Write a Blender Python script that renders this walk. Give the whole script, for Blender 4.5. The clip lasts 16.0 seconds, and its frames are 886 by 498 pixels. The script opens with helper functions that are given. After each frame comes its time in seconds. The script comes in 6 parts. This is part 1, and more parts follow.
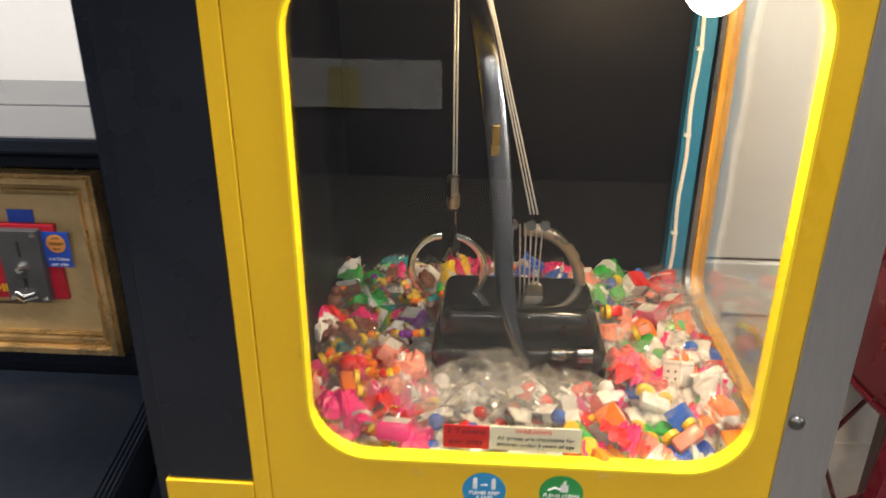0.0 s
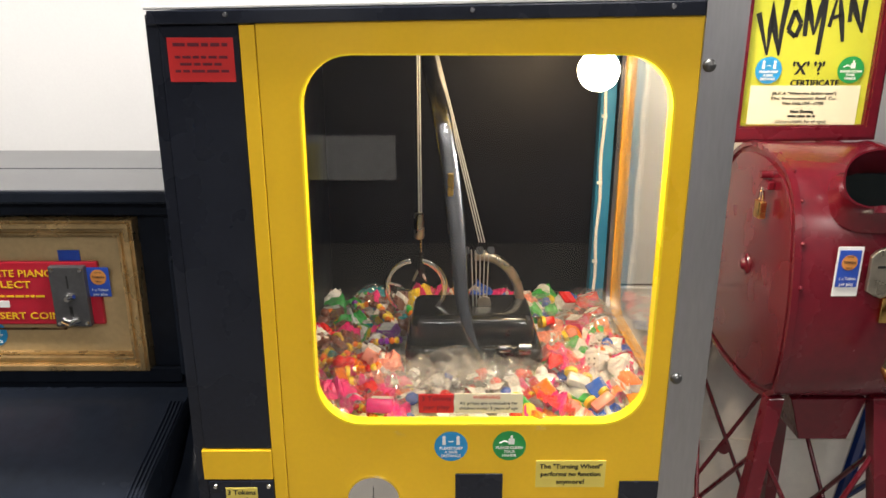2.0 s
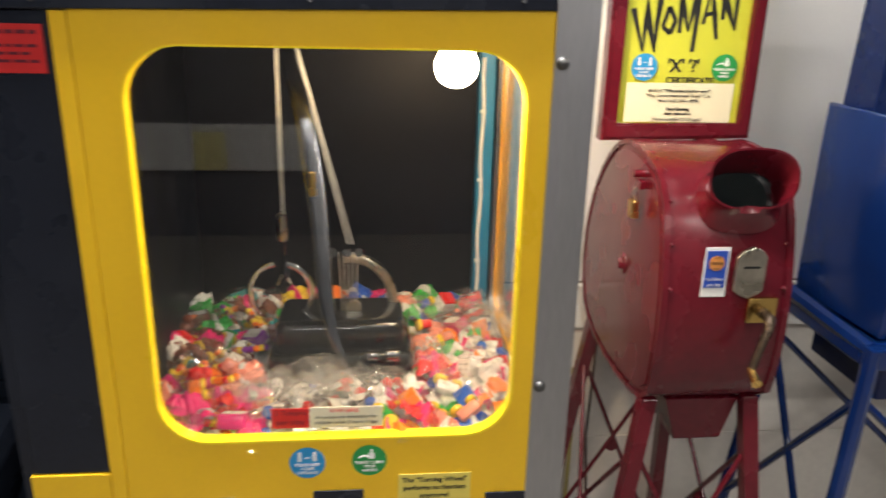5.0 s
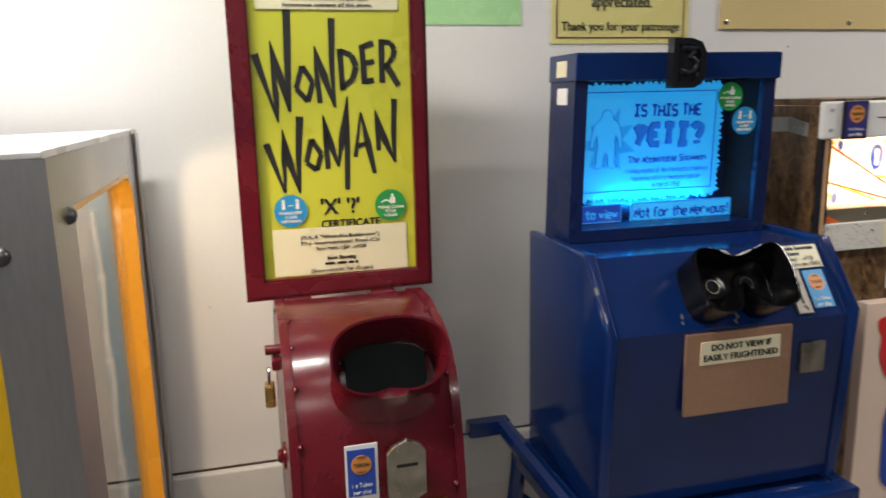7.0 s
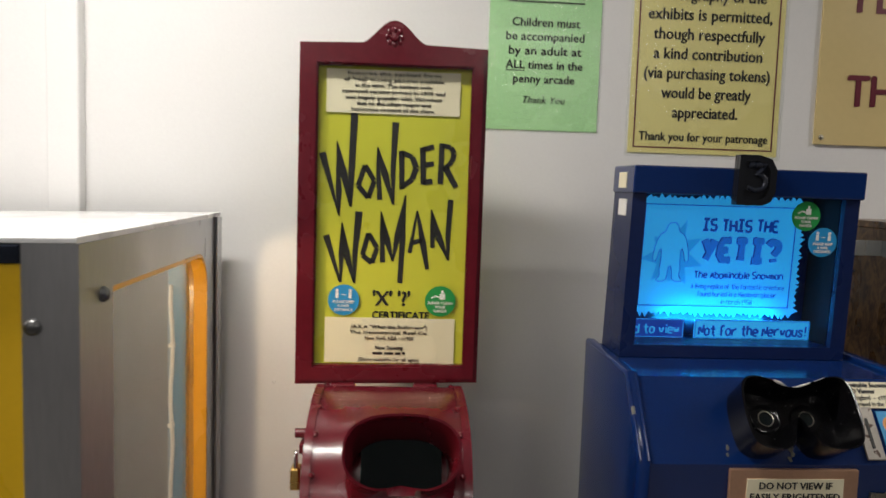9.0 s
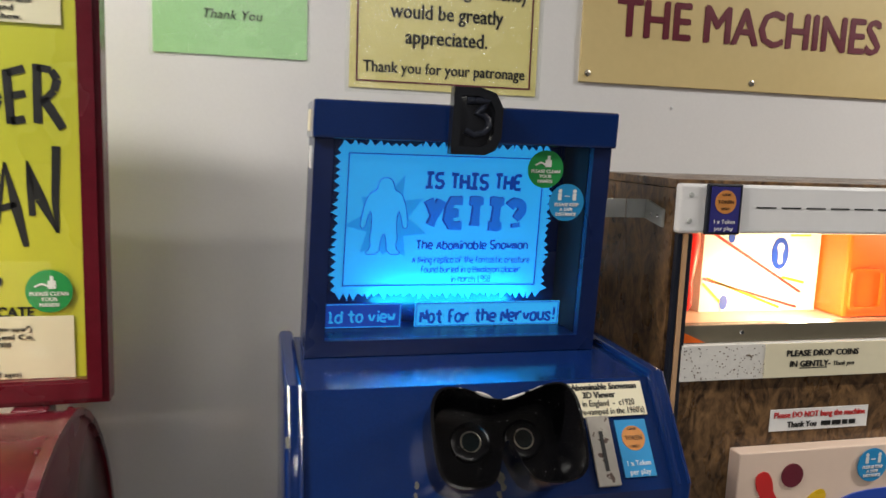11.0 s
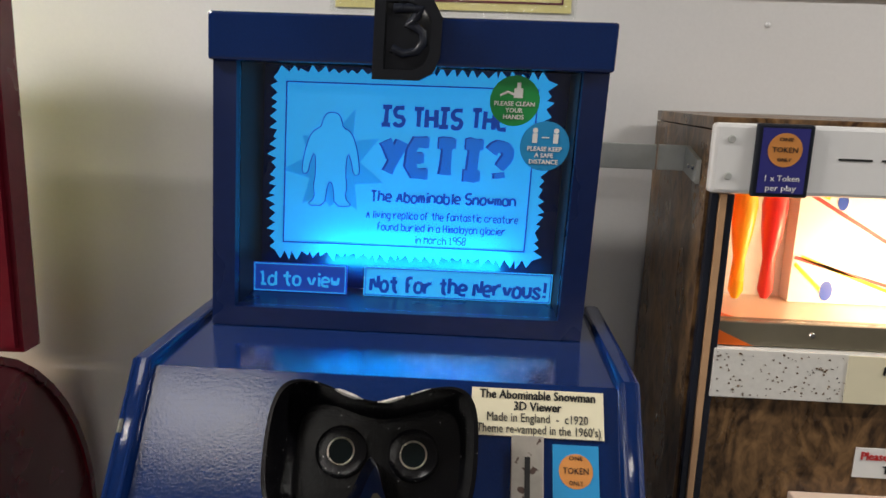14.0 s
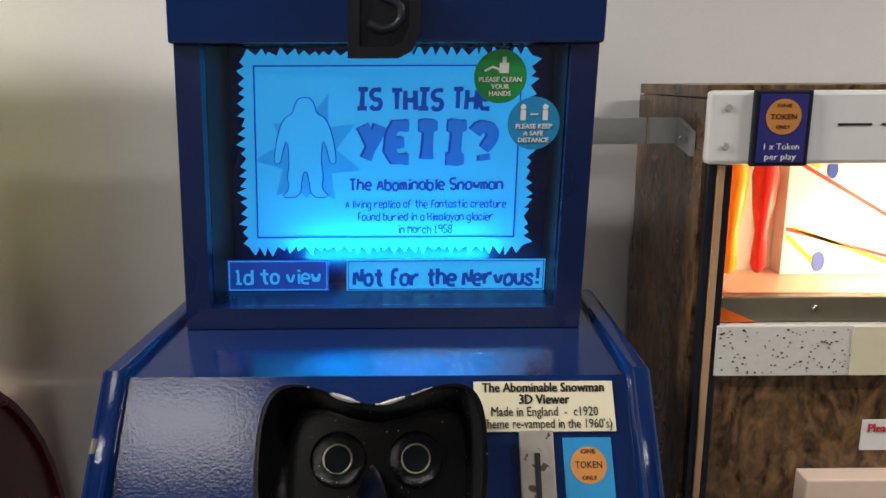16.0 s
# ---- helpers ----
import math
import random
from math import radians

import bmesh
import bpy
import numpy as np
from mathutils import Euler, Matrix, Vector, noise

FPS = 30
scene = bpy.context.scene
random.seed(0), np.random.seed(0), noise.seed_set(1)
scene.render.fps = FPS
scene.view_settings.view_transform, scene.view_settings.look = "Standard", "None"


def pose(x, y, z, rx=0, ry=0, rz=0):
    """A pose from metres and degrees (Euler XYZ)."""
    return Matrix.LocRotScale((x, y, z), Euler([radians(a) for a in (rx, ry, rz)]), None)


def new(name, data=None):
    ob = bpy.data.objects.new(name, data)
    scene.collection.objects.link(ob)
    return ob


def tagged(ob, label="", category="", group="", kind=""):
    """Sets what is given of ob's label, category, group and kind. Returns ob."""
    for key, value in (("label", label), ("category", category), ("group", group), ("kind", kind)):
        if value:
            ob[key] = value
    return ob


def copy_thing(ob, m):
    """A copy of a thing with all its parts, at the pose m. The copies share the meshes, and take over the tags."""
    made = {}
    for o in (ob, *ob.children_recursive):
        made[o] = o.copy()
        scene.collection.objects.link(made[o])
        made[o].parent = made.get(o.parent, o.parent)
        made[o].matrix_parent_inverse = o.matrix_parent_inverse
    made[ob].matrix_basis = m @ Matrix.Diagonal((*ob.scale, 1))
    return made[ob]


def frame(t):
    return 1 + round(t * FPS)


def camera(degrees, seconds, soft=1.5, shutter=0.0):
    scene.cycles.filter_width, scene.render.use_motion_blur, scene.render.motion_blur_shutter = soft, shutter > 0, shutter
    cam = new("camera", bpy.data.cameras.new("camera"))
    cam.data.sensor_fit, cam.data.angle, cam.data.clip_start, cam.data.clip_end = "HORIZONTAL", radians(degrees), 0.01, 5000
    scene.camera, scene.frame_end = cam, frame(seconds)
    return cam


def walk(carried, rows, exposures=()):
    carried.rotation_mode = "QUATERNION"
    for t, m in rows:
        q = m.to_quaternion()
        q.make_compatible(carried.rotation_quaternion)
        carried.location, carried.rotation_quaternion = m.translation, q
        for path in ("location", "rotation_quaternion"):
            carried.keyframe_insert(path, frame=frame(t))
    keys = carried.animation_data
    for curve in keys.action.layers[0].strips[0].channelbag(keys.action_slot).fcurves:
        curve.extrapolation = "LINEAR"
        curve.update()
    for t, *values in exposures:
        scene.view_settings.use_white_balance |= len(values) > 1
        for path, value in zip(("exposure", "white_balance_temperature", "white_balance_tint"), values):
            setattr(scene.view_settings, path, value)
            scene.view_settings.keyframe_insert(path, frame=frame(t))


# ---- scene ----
cam = camera(61.4, 16.0, shutter=0.5)
METRES, EYE, TILT, LEAN, TURN = 2.2, 1.5, 0.0, 0.0, 3.7
ROWS = [
    (0.0, 0.0, 0.0, 0.0, 0.12, -23.37, -0.27),
    (0.5, -0.0088, -0.037, -0.0036, 0.57, -23.71, 1.76),
    (1.0, -0.0404, -0.0952, -0.0003, -6.86, -23.93, 0.19),
    (1.5, -0.0239, -0.1209, 0.009, -4.54, -19.62, 1.91),
    (2.0, -0.0141, -0.1413, 0.0132, -3.87, -17.62, -0.03),
    (2.5, -0.0122, -0.1455, 0.0133, -3.38, -17.01, -0.79),
    (3.0, -0.0174, -0.142, 0.0146, -2.3, -16.34, -0.51),
    (5.5, 0.0777, -0.0938, 0.017, -15.52, -18.6, -2.09),
    (6.0, 0.13, -0.0388, 0.0377, -23.42, -13.47, -1.04),
    (6.5, 0.1872, -0.0063, 0.0474, -26.47, -12.04, 1.05),
    (7.0, 0.252, -0.024, 0.0405, -18.68, -11.36, 1.24),
    (7.5, 0.2747, -0.053, 0.0456, -12.19, -9.8, 0.96),
    (8.0, 0.281, -0.0701, 0.0511, -9.35, -6.85, -2.83),
    (8.5, 0.2938, -0.0649, 0.057, -7.73, -4.06, -2.06),
    (9.0, 0.3152, -0.046, 0.0532, -7.49, -5.0, -1.85),
    (9.5, 0.348, -0.0005, 0.0549, -12.25, -6.65, -3.94),
    (10.0, 0.3937, 0.0304, 0.0566, -18.32, -6.9, -1.74),
    (12.5, 0.554, 0.1125, 0.0396, -13.1, -10.99, -1.72),
    (13.0, 0.5847, 0.1199, 0.0395, -9.85, -11.44, -1.14),
    (13.5, 0.6128, 0.1228, 0.0393, -2.55, -11.31, -1.73),
    (14.0, 0.6195, 0.1373, 0.0418, -0.83, -12.11, -1.95),
    (14.5, 0.6124, 0.1511, 0.0403, -1.13, -11.66, -2.26),
    (15.0, 0.6126, 0.1479, 0.042, -1.98, -11.33, -1.13),
    (15.5, 0.6121, 0.151, 0.0378, -3.06, -12.21, 0.09),
    (16.0, 0.6093, 0.1562, 0.0366, -4.17, -12.8, 0.2),
]
walk(cam, [(t, pose(0, 0, EYE, TILT, LEAN, TURN) @ pose(METRES * x, METRES * y, METRES * z, 90 + pitch, roll, yaw)) for t, x, y, z, yaw, pitch, roll in ROWS],
     ((0.0, 0.64), (3.0, 0.7), (5.5, 0.52), (6.0, 0.42), (6.5, -0.04), (7.0, -0.15), (7.5, -0.1), (8.0, -0.5), (9.0, -0.48), (9.5, -0.25), (10.2, -0.15), (12.3, -0.14), (16.0, -0.17)))

# ---- world, lights ----
world = bpy.data.worlds.new("world")
scene.world = world
world.use_nodes = True
world.node_tree.nodes["Background"].inputs[0].default_value = (0.9, 0.92, 1.0, 1)
world.node_tree.nodes["Background"].inputs[1].default_value = 0.05


def lamp(name, kind, m, energy, color, size=0.1, size_y=None):
    data = bpy.data.lights.new(name, kind)
    data.energy, data.color = energy, color
    if kind == "AREA":
        data.shape = "RECTANGLE"
        data.size, data.size_y = size, size_y or size
    else:
        data.shadow_soft_size = size
    ob = new(name, data)
    ob.matrix_world = m
    return ob


# x, y, half length and power of each fluorescent fitting; (-0.3, -1.7) is an added front fill
TUBES = ((0.18, 0.64, 0.3, 26.5), (-1.75, 0.62, 0.6, 23), (3.2, 0.48, 0.6, 40), (-0.3, -1.7, 0.6, 23), (1.6, -2.1, 0.6, 22))
for tx, ty, half, watts in TUBES:
    lamp("tube_light", "AREA", pose(tx, ty, 2.57), watts, (1.0, 0.95, 0.89), 2 * half, 0.09)
lamp("panel_light", "AREA", pose(0.46, -0.36, 2.66), 0.8, (1.0, 0.95, 0.89), 0.52, 0.42)
lamp("bulb_light", "POINT", pose(0.222, 0.815, 1.45), 5.2, (1.0, 0.66, 0.36), 0.03)
lamp("viewer_light", "AREA", pose(1.27, 1.184, 1.392, 180 - 35), 0.6, (0.01, 0.6, 1.0), 0.2, 0.012)
lamp("skittle_light", "POINT", pose(1.86, 1.2, 1.39), 3.4, (1.0, 0.72, 0.42), 0.03)
lamp("skittle_light", "POINT", pose(2.2, 1.18, 1.475), 3.0, (1.0, 0.72, 0.42), 0.02)


# ---- materials ----
def material(name, color, rough=0.5, metal=0.0, vary=0.12, grain=60.0, bump=0.1, stain=4.0, coat=0.0, rough_vary=0.12, stretch=(1, 1, 1), spec=0.5):
    m = bpy.data.materials.new(name)
    m.use_nodes = True
    nt = m.node_tree
    n, link = nt.nodes, nt.links
    p = n["Principled BSDF"]
    tc = n.new("ShaderNodeTexCoord")
    mp = n.new("ShaderNodeMapping")
    mp.inputs["Scale"].default_value = stretch
    link.new(tc.outputs["Object"], mp.inputs["Vector"])
    fine, wide = n.new("ShaderNodeTexNoise"), n.new("ShaderNodeTexNoise")
    for k, sc, de in ((fine, grain, 5), (wide, stain, 4)):
        k.inputs["Scale"].default_value = sc
        k.inputs["Detail"].default_value = de
        link.new(mp.outputs["Vector"], k.inputs["Vector"])
    mix = n.new("ShaderNodeMath")
    mix.operation = "MULTIPLY_ADD"
    mix.inputs[1].default_value = 0.4
    link.new(fine.outputs["Fac"], mix.inputs[0])
    half = n.new("ShaderNodeMath")
    half.operation = "MULTIPLY"
    half.inputs[1].default_value = 0.6
    link.new(wide.outputs["Fac"], half.inputs[0])
    link.new(half.outputs[0], mix.inputs[2])
    ramp = n.new("ShaderNodeMapRange")
    ramp.inputs["From Min"].default_value, ramp.inputs["From Max"].default_value = 0.3, 0.7
    ramp.inputs["To Min"].default_value, ramp.inputs["To Max"].default_value = 1 - vary, 1 + vary
    link.new(mix.outputs[0], ramp.inputs["Value"])
    tint = n.new("ShaderNodeVectorMath")
    tint.operation = "SCALE"
    tint.inputs[0].default_value = color
    link.new(ramp.outputs[0], tint.inputs["Scale"])
    link.new(tint.outputs[0], p.inputs["Base Color"])
    rr = n.new("ShaderNodeMapRange")
    rr.inputs["From Min"].default_value, rr.inputs["From Max"].default_value = 0.3, 0.7
    rr.inputs["To Min"].default_value, rr.inputs["To Max"].default_value = max(0.02, rough - rough_vary), min(1, rough + rough_vary)
    link.new(wide.outputs["Fac"], rr.inputs["Value"])
    link.new(rr.outputs[0], p.inputs["Roughness"])
    p.inputs["Metallic"].default_value = metal
    p.inputs["Coat Weight"].default_value = coat
    p.inputs["Specular IOR Level"].default_value = spec
    if bump:
        b = n.new("ShaderNodeBump")
        b.inputs["Strength"].default_value = bump
        b.inputs["Distance"].default_value = 0.002
        link.new(fine.outputs["Fac"], b.inputs["Height"])
        link.new(b.outputs["Normal"], p.inputs["Normal"])
    return m


def specks(m, scale, above, color):
    """Small worn spots of another colour."""
    n, link = m.node_tree.nodes, m.node_tree.links
    p = n["Principled BSDF"]
    src = p.inputs["Base Color"].links[0].from_socket
    co, dot, cut, mx = n.new("ShaderNodeTexCoord"), n.new("ShaderNodeTexNoise"), n.new("ShaderNodeMapRange"), n.new("ShaderNodeMix")
    dot.inputs["Scale"].default_value, dot.inputs["Detail"].default_value = scale, 3
    cut.inputs["From Min"].default_value, cut.inputs["From Max"].default_value = above, above + 0.04
    mx.data_type = "RGBA"
    link.new(co.outputs["Object"], dot.inputs["Vector"])
    link.new(dot.outputs["Fac"], cut.inputs["Value"])
    link.new(cut.outputs[0], mx.inputs["Factor"])
    link.new(src, mx.inputs[6])
    mx.inputs[7].default_value = (*color, 1)
    link.new(mx.outputs[2], p.inputs["Base Color"])


def clear(name, color=(1, 1, 1), rough=0.0, ior=1.5, gloss=1.0):
    """Thin clear sheet: lets light straight through, with a Fresnel gloss."""
    m = bpy.data.materials.new(name)
    m.use_nodes = True
    n, link = m.node_tree.nodes, m.node_tree.links
    n.remove(n["Principled BSDF"])
    out = n["Material Output"]
    tr, gl, mx = n.new("ShaderNodeBsdfTransparent"), n.new("ShaderNodeBsdfGlossy"), n.new("ShaderNodeMixShader")
    lw, pw, fr = n.new("ShaderNodeLayerWeight"), n.new("ShaderNodeMath"), n.new("ShaderNodeMath")
    lw.inputs["Blend"].default_value = 0.5
    pw.operation, fr.operation = "POWER", "MULTIPLY_ADD"
    pw.inputs[1].default_value = 5.0
    base = ((ior - 1) / (ior + 1)) ** 2
    fr.inputs[1].default_value, fr.inputs[2].default_value = 1 - base, base
    link.new(lw.outputs["Facing"], pw.inputs[0])
    link.new(pw.outputs[0], fr.inputs[0])
    tr.inputs[0].default_value = (*color, 1)
    gl.inputs["Roughness"].default_value = rough
    gl.inputs["Color"].default_value = (gloss, gloss, gloss, 1)
    link.new(fr.outputs[0], mx.inputs[0])
    link.new(tr.outputs[0], mx.inputs[1])
    link.new(gl.outputs[0], mx.inputs[2])
    link.new(mx.outputs[0], out.inputs[0])
    return m


def glowing(name, color, strength):
    m = bpy.data.materials.new(name)
    m.use_nodes = True
    p = m.node_tree.nodes["Principled BSDF"]
    p.inputs["Base Color"].default_value = (*color, 1)
    p.inputs["Emission Color"].default_value = (*color, 1)
    p.inputs["Emission Strength"].default_value = strength
    return m


M = {}
M["wall"] = material("white_wall_paint", (0.78, 0.77, 0.76), 0.45, vary=0.03, grain=220, bump=0.06, stain=1.2)
M["far_wall"] = material("dim_painted_wall", (0.1, 0.105, 0.125), 0.6, vary=0.15, grain=40)
M["brown_cord"] = material("brown_cord", (0.06, 0.035, 0.025), 0.5, vary=0.1)
M["chip"] = material("worn_grey_paint", (0.13, 0.13, 0.11), 0.5, vary=0.35, grain=300, stain=80)
M["bare_edge"] = material("bare_pale_metal", (0.6, 0.58, 0.56), 0.4, vary=0.4, grain=300, stain=60)
M["label_yellow"] = material("yellow_label", (0.74, 0.6, 0.12), 0.45, vary=0.04, grain=90, bump=0.02)
M["cast_chrome"] = material("cast_chrome", (0.42, 0.41, 0.4), 0.14, metal=1.0, vary=0.15, grain=60, bump=0.06)
M["dial_red"] = material("dull_red_dial", (0.38, 0.02, 0.03), 0.35, vary=0.12, stain=20)
M["dark_bronze"] = material("dark_worn_bronze", (0.07, 0.05, 0.035), 0.3, metal=0.7, vary=0.3, stain=30)
M["sill_steel"] = material("dull_brown_steel", (0.17, 0.15, 0.105), 0.35, metal=0.3, vary=0.15)
M["cream_pink"] = material("pale_pink_paint", (0.8, 0.62, 0.5), 0.4, vary=0.03, grain=60, bump=0.02)
M["rail"] = material("white_gloss_rail", (0.76, 0.75, 0.72), 0.35, vary=0.05, grain=90, bump=0.05)
M["low_wall"] = material("cream_lower_wall", (0.72, 0.68, 0.62), 0.6, vary=0.1, grain=50, stain=5)
M["floor"] = material("dull_floor", (0.21, 0.2, 0.185), 0.5, vary=0.15, grain=30)
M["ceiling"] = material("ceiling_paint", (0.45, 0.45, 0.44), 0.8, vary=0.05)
M["yellow"] = material("yellow_paint", (0.85, 0.52, 0.015), 0.35, vary=0.04, grain=150, bump=0.04, stain=6)
M["trim_yellow"] = material("yellow_plastic_trim", (0.95, 0.72, 0.02), 0.3, vary=0.03, grain=150, bump=0.03)
M["orange_trim"] = material("amber_plastic_trim", (0.85, 0.42, 0.04), 0.3, vary=0.05, grain=150, bump=0.03)
M["black"] = material("black_satin_panel", (0.013, 0.016, 0.026), 0.3, vary=0.25, grain=120, bump=0.05, stain=7, spec=0.35)
M["black_matt"] = material("matt_black_board", (0.0042, 0.0048, 0.008), 0.45, vary=0.2, grain=120, bump=0.02, spec=0.15)
M["dark_chrome"] = material("dull_dark_chrome", (0.3, 0.3, 0.32), 0.16, metal=1.0, vary=0.2, grain=60, bump=0.05)
M["dark_steel"] = material("dark_steel_plate", (0.13, 0.13, 0.13), 0.35, metal=0.9, vary=0.2, grain=90)
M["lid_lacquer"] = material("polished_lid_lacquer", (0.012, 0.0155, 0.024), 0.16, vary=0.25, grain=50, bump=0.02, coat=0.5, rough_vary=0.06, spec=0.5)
M["black_gloss"] = material("black_gloss", (0.012, 0.013, 0.016), 0.12, vary=0.2, grain=90, bump=0.03, rough_vary=0.06, coat=0.3)
M["piano"] = material("black_piano_lacquer", (0.012, 0.0155, 0.024), 0.22, vary=0.25, grain=50, bump=0.02, coat=0.0, rough_vary=0.08, spec=0.14)
M["steel"] = material("brushed_steel", (0.42, 0.42, 0.43), 0.36, metal=1.0, vary=0.12, grain=200, bump=0.05, stretch=(1, 1, 0.15))
M["dull_zinc"] = material("dull_zinc", (0.5, 0.52, 0.5), 0.5, metal=0.35, vary=0.15, grain=80)
M["plate_steel"] = material("grey_steel_plate", (0.1, 0.1, 0.105), 0.4, metal=0.5, vary=0.2, grain=120)
M["sign_red"] = material("deep_red_sign", (0.42, 0.012, 0.03), 0.35, vary=0.08, grain=60, bump=0.02)
M["zinc"] = material("galvanised_steel", (0.72, 0.74, 0.72), 0.45, metal=1.0, vary=0.15, grain=80)
M["chrome"] = material("chrome", (0.75, 0.74, 0.72), 0.1, metal=1.0, vary=0.06, grain=60, bump=0.02, rough_vary=0.05)
M["old_chrome"] = material("worn_nickel", (0.5, 0.46, 0.38), 0.32, metal=1.0, vary=0.3, grain=60, bump=0.15, stain=25)
M["slot_plate"] = material("pitted_nickel", (0.36, 0.33, 0.29), 0.45, metal=0.35, vary=0.2, grain=90, bump=0.1)
specks(M["slot_plate"], 90, 0.6, (0.09, 0.055, 0.045))
M["brass"] = material("brass", (0.75, 0.5, 0.16), 0.25, metal=1.0, vary=0.15, grain=90)
M["laminate"] = material("white_laminate", (0.8, 0.8, 0.8), 0.25, vary=0.03, grain=70, bump=0.03)
M["red"] = material("maroon_paint", (0.098, 0.005, 0.012), 0.25, vary=0.2, grain=70, bump=0.07, stain=9, coat=0.04, rough_vary=0.08)
M["navy"] = material("navy_gloss_paint", (0.0034, 0.02, 0.108), 0.09, vary=0.16, grain=430, bump=0.062, stain=8, coat=0.0, rough_vary=0.04, spec=0.7)
M["navy_dark"] = material("dark_navy_paint", (0.004, 0.013, 0.07), 0.3, vary=0.2, grain=80, bump=0.06)
M["gold"] = material("gilt_wood", (0.66, 0.46, 0.22), 0.28, metal=0.75, vary=0.3, grain=80, bump=0.15, stain=16)
M["gold_panel"] = material("gold_painted_board", (0.5, 0.37, 0.19), 0.45, metal=0.25, vary=0.15, grain=100, bump=0.06)
M["wood"] = material("dark_wood_veneer", (0.12, 0.065, 0.03), 0.3, vary=0.3, grain=120, bump=0.05, stain=18, stretch=(1, 1, 0.55))


def figured(m, dark, pale):
    """Mottled burr figure between two browns."""
    n, link = m.node_tree.nodes, m.node_tree.links
    co, mp = n.new("ShaderNodeTexCoord"), n.new("ShaderNodeMapping")
    mp.inputs["Scale"].default_value = (1, 1, 0.6)
    big, small, add, ramp = n.new("ShaderNodeTexNoise"), n.new("ShaderNodeTexNoise"), n.new("ShaderNodeMath"), n.new("ShaderNodeValToRGB")
    for k, sc, dist in ((big, 30, 2.6), (small, 95, 1.4)):
        k.inputs["Scale"].default_value, k.inputs["Detail"].default_value, k.inputs["Distortion"].default_value = sc, 6, dist
        link.new(mp.outputs["Vector"], k.inputs["Vector"])
    link.new(co.outputs["Object"], mp.inputs["Vector"])
    add.operation = "MULTIPLY_ADD"
    add.inputs[1].default_value = 0.5
    link.new(small.outputs["Fac"], add.inputs[0])
    link.new(big.outputs["Fac"], add.inputs[2])
    ramp.color_ramp.elements[0].position, ramp.color_ramp.elements[1].position = 0.56, 1.02
    ramp.color_ramp.elements[0].color, ramp.color_ramp.elements[1].color = (*dark, 1), (*pale, 1)
    link.new(add.outputs[0], ramp.inputs[0])
    link.new(ramp.outputs[0], n["Principled BSDF"].inputs["Base Color"])


figured(M["wood"], (0.028, 0.014, 0.007), (0.24, 0.135, 0.058))
M["wood_edge"] = material("pale_wood_edge", (0.5, 0.3, 0.16), 0.5, vary=0.15, grain=60)
M["paper_green"] = material("mint_green_paper", (0.42, 0.72, 0.36), 0.3, vary=0.03, grain=90, bump=0.02, coat=0.2)
M["paper_yellow"] = material("pale_yellow_paper", (0.78, 0.7, 0.3), 0.3, vary=0.03, grain=90, bump=0.02, coat=0.2)
M["board"] = material("buff_sign_board", (0.66, 0.52, 0.24), 0.4, vary=0.04, grain=90, bump=0.03)
M["lime"] = material("lime_yellow_card", (0.56, 0.56, 0.045), 0.3, vary=0.04, grain=60, bump=0.02, coat=0.2)
M["cream"] = material("cream_label", (0.78, 0.72, 0.52), 0.45, vary=0.04, grain=90, bump=0.02)
M["white"] = material("white_label", (0.8, 0.8, 0.78), 0.4, vary=0.03, grain=90, bump=0.02)
M["ink"] = material("black_ink", (0.012, 0.012, 0.012), 0.4, vary=0.1, bump=0)
M["maroon_ink"] = material("maroon_lettering", (0.14, 0.015, 0.03), 0.4, vary=0.1, bump=0)
M["red_ink"] = material("red_ink", (0.6, 0.03, 0.03), 0.4, vary=0.1, bump=0)
M["red_label"] = material("red_label", (0.62, 0.025, 0.025), 0.4, vary=0.06, bump=0.02)
M["disc_blue"] = material("blue_sticker", (0.02, 0.27, 0.58), 0.35, vary=0.04, bump=0.01)
M["disc_green"] = material("green_sticker", (0.02, 0.3, 0.07), 0.35, vary=0.04, bump=0.01)
M["sticker_blue"] = material("royal_blue_sticker", (0.02, 0.07, 0.42), 0.35, vary=0.05, bump=0.01)
M["sticker_indigo"] = material("indigo_sticker", (0.03, 0.03, 0.2), 0.35, vary=0.05, bump=0.01)
M["token"] = material("copper_orange_print", (0.62, 0.25, 0.06), 0.4, vary=0.08, bump=0.01)
M["copper"] = material("copper_plate", (0.55, 0.33, 0.22), 0.36, metal=0.7, vary=0.1, grain=140, bump=0.04)
M["lens"] = material("dark_lens_glass", (0.004, 0.008, 0.009), 0.06, vary=0.1, bump=0, rough_vary=0.02)
M["terrazzo"] = material("flecked_white_laminate", (0.72, 0.7, 0.65), 0.4, vary=0.1, grain=160, bump=0.03)
M["orange"] = material("orange_plastic", (0.75, 0.13, 0.01), 0.3, vary=0.06, bump=0.02)
M["pine_yellow"] = material("yellow_plastic", (0.8, 0.5, 0.02), 0.3, vary=0.05, bump=0.02)
M["dull_yellow"] = material("dusty_yellow_webbing", (0.46, 0.38, 0.12), 0.6, vary=0.2, grain=200)
M["blue_post"] = material("sky_blue_painted_wood", (0.02, 0.19, 0.36), 0.4, vary=0.1, grain=80)
M["glass"] = clear("window_glass", (0.98, 0.99, 0.98))
M["laminate_cover"] = clear("wavy_laminate", (0.98, 0.99, 0.98), 0.08)
wv, bp = M["laminate_cover"].node_tree.nodes.new("ShaderNodeTexNoise"), M["laminate_cover"].node_tree.nodes.new("ShaderNodeBump")
wv.inputs["Scale"].default_value = 22
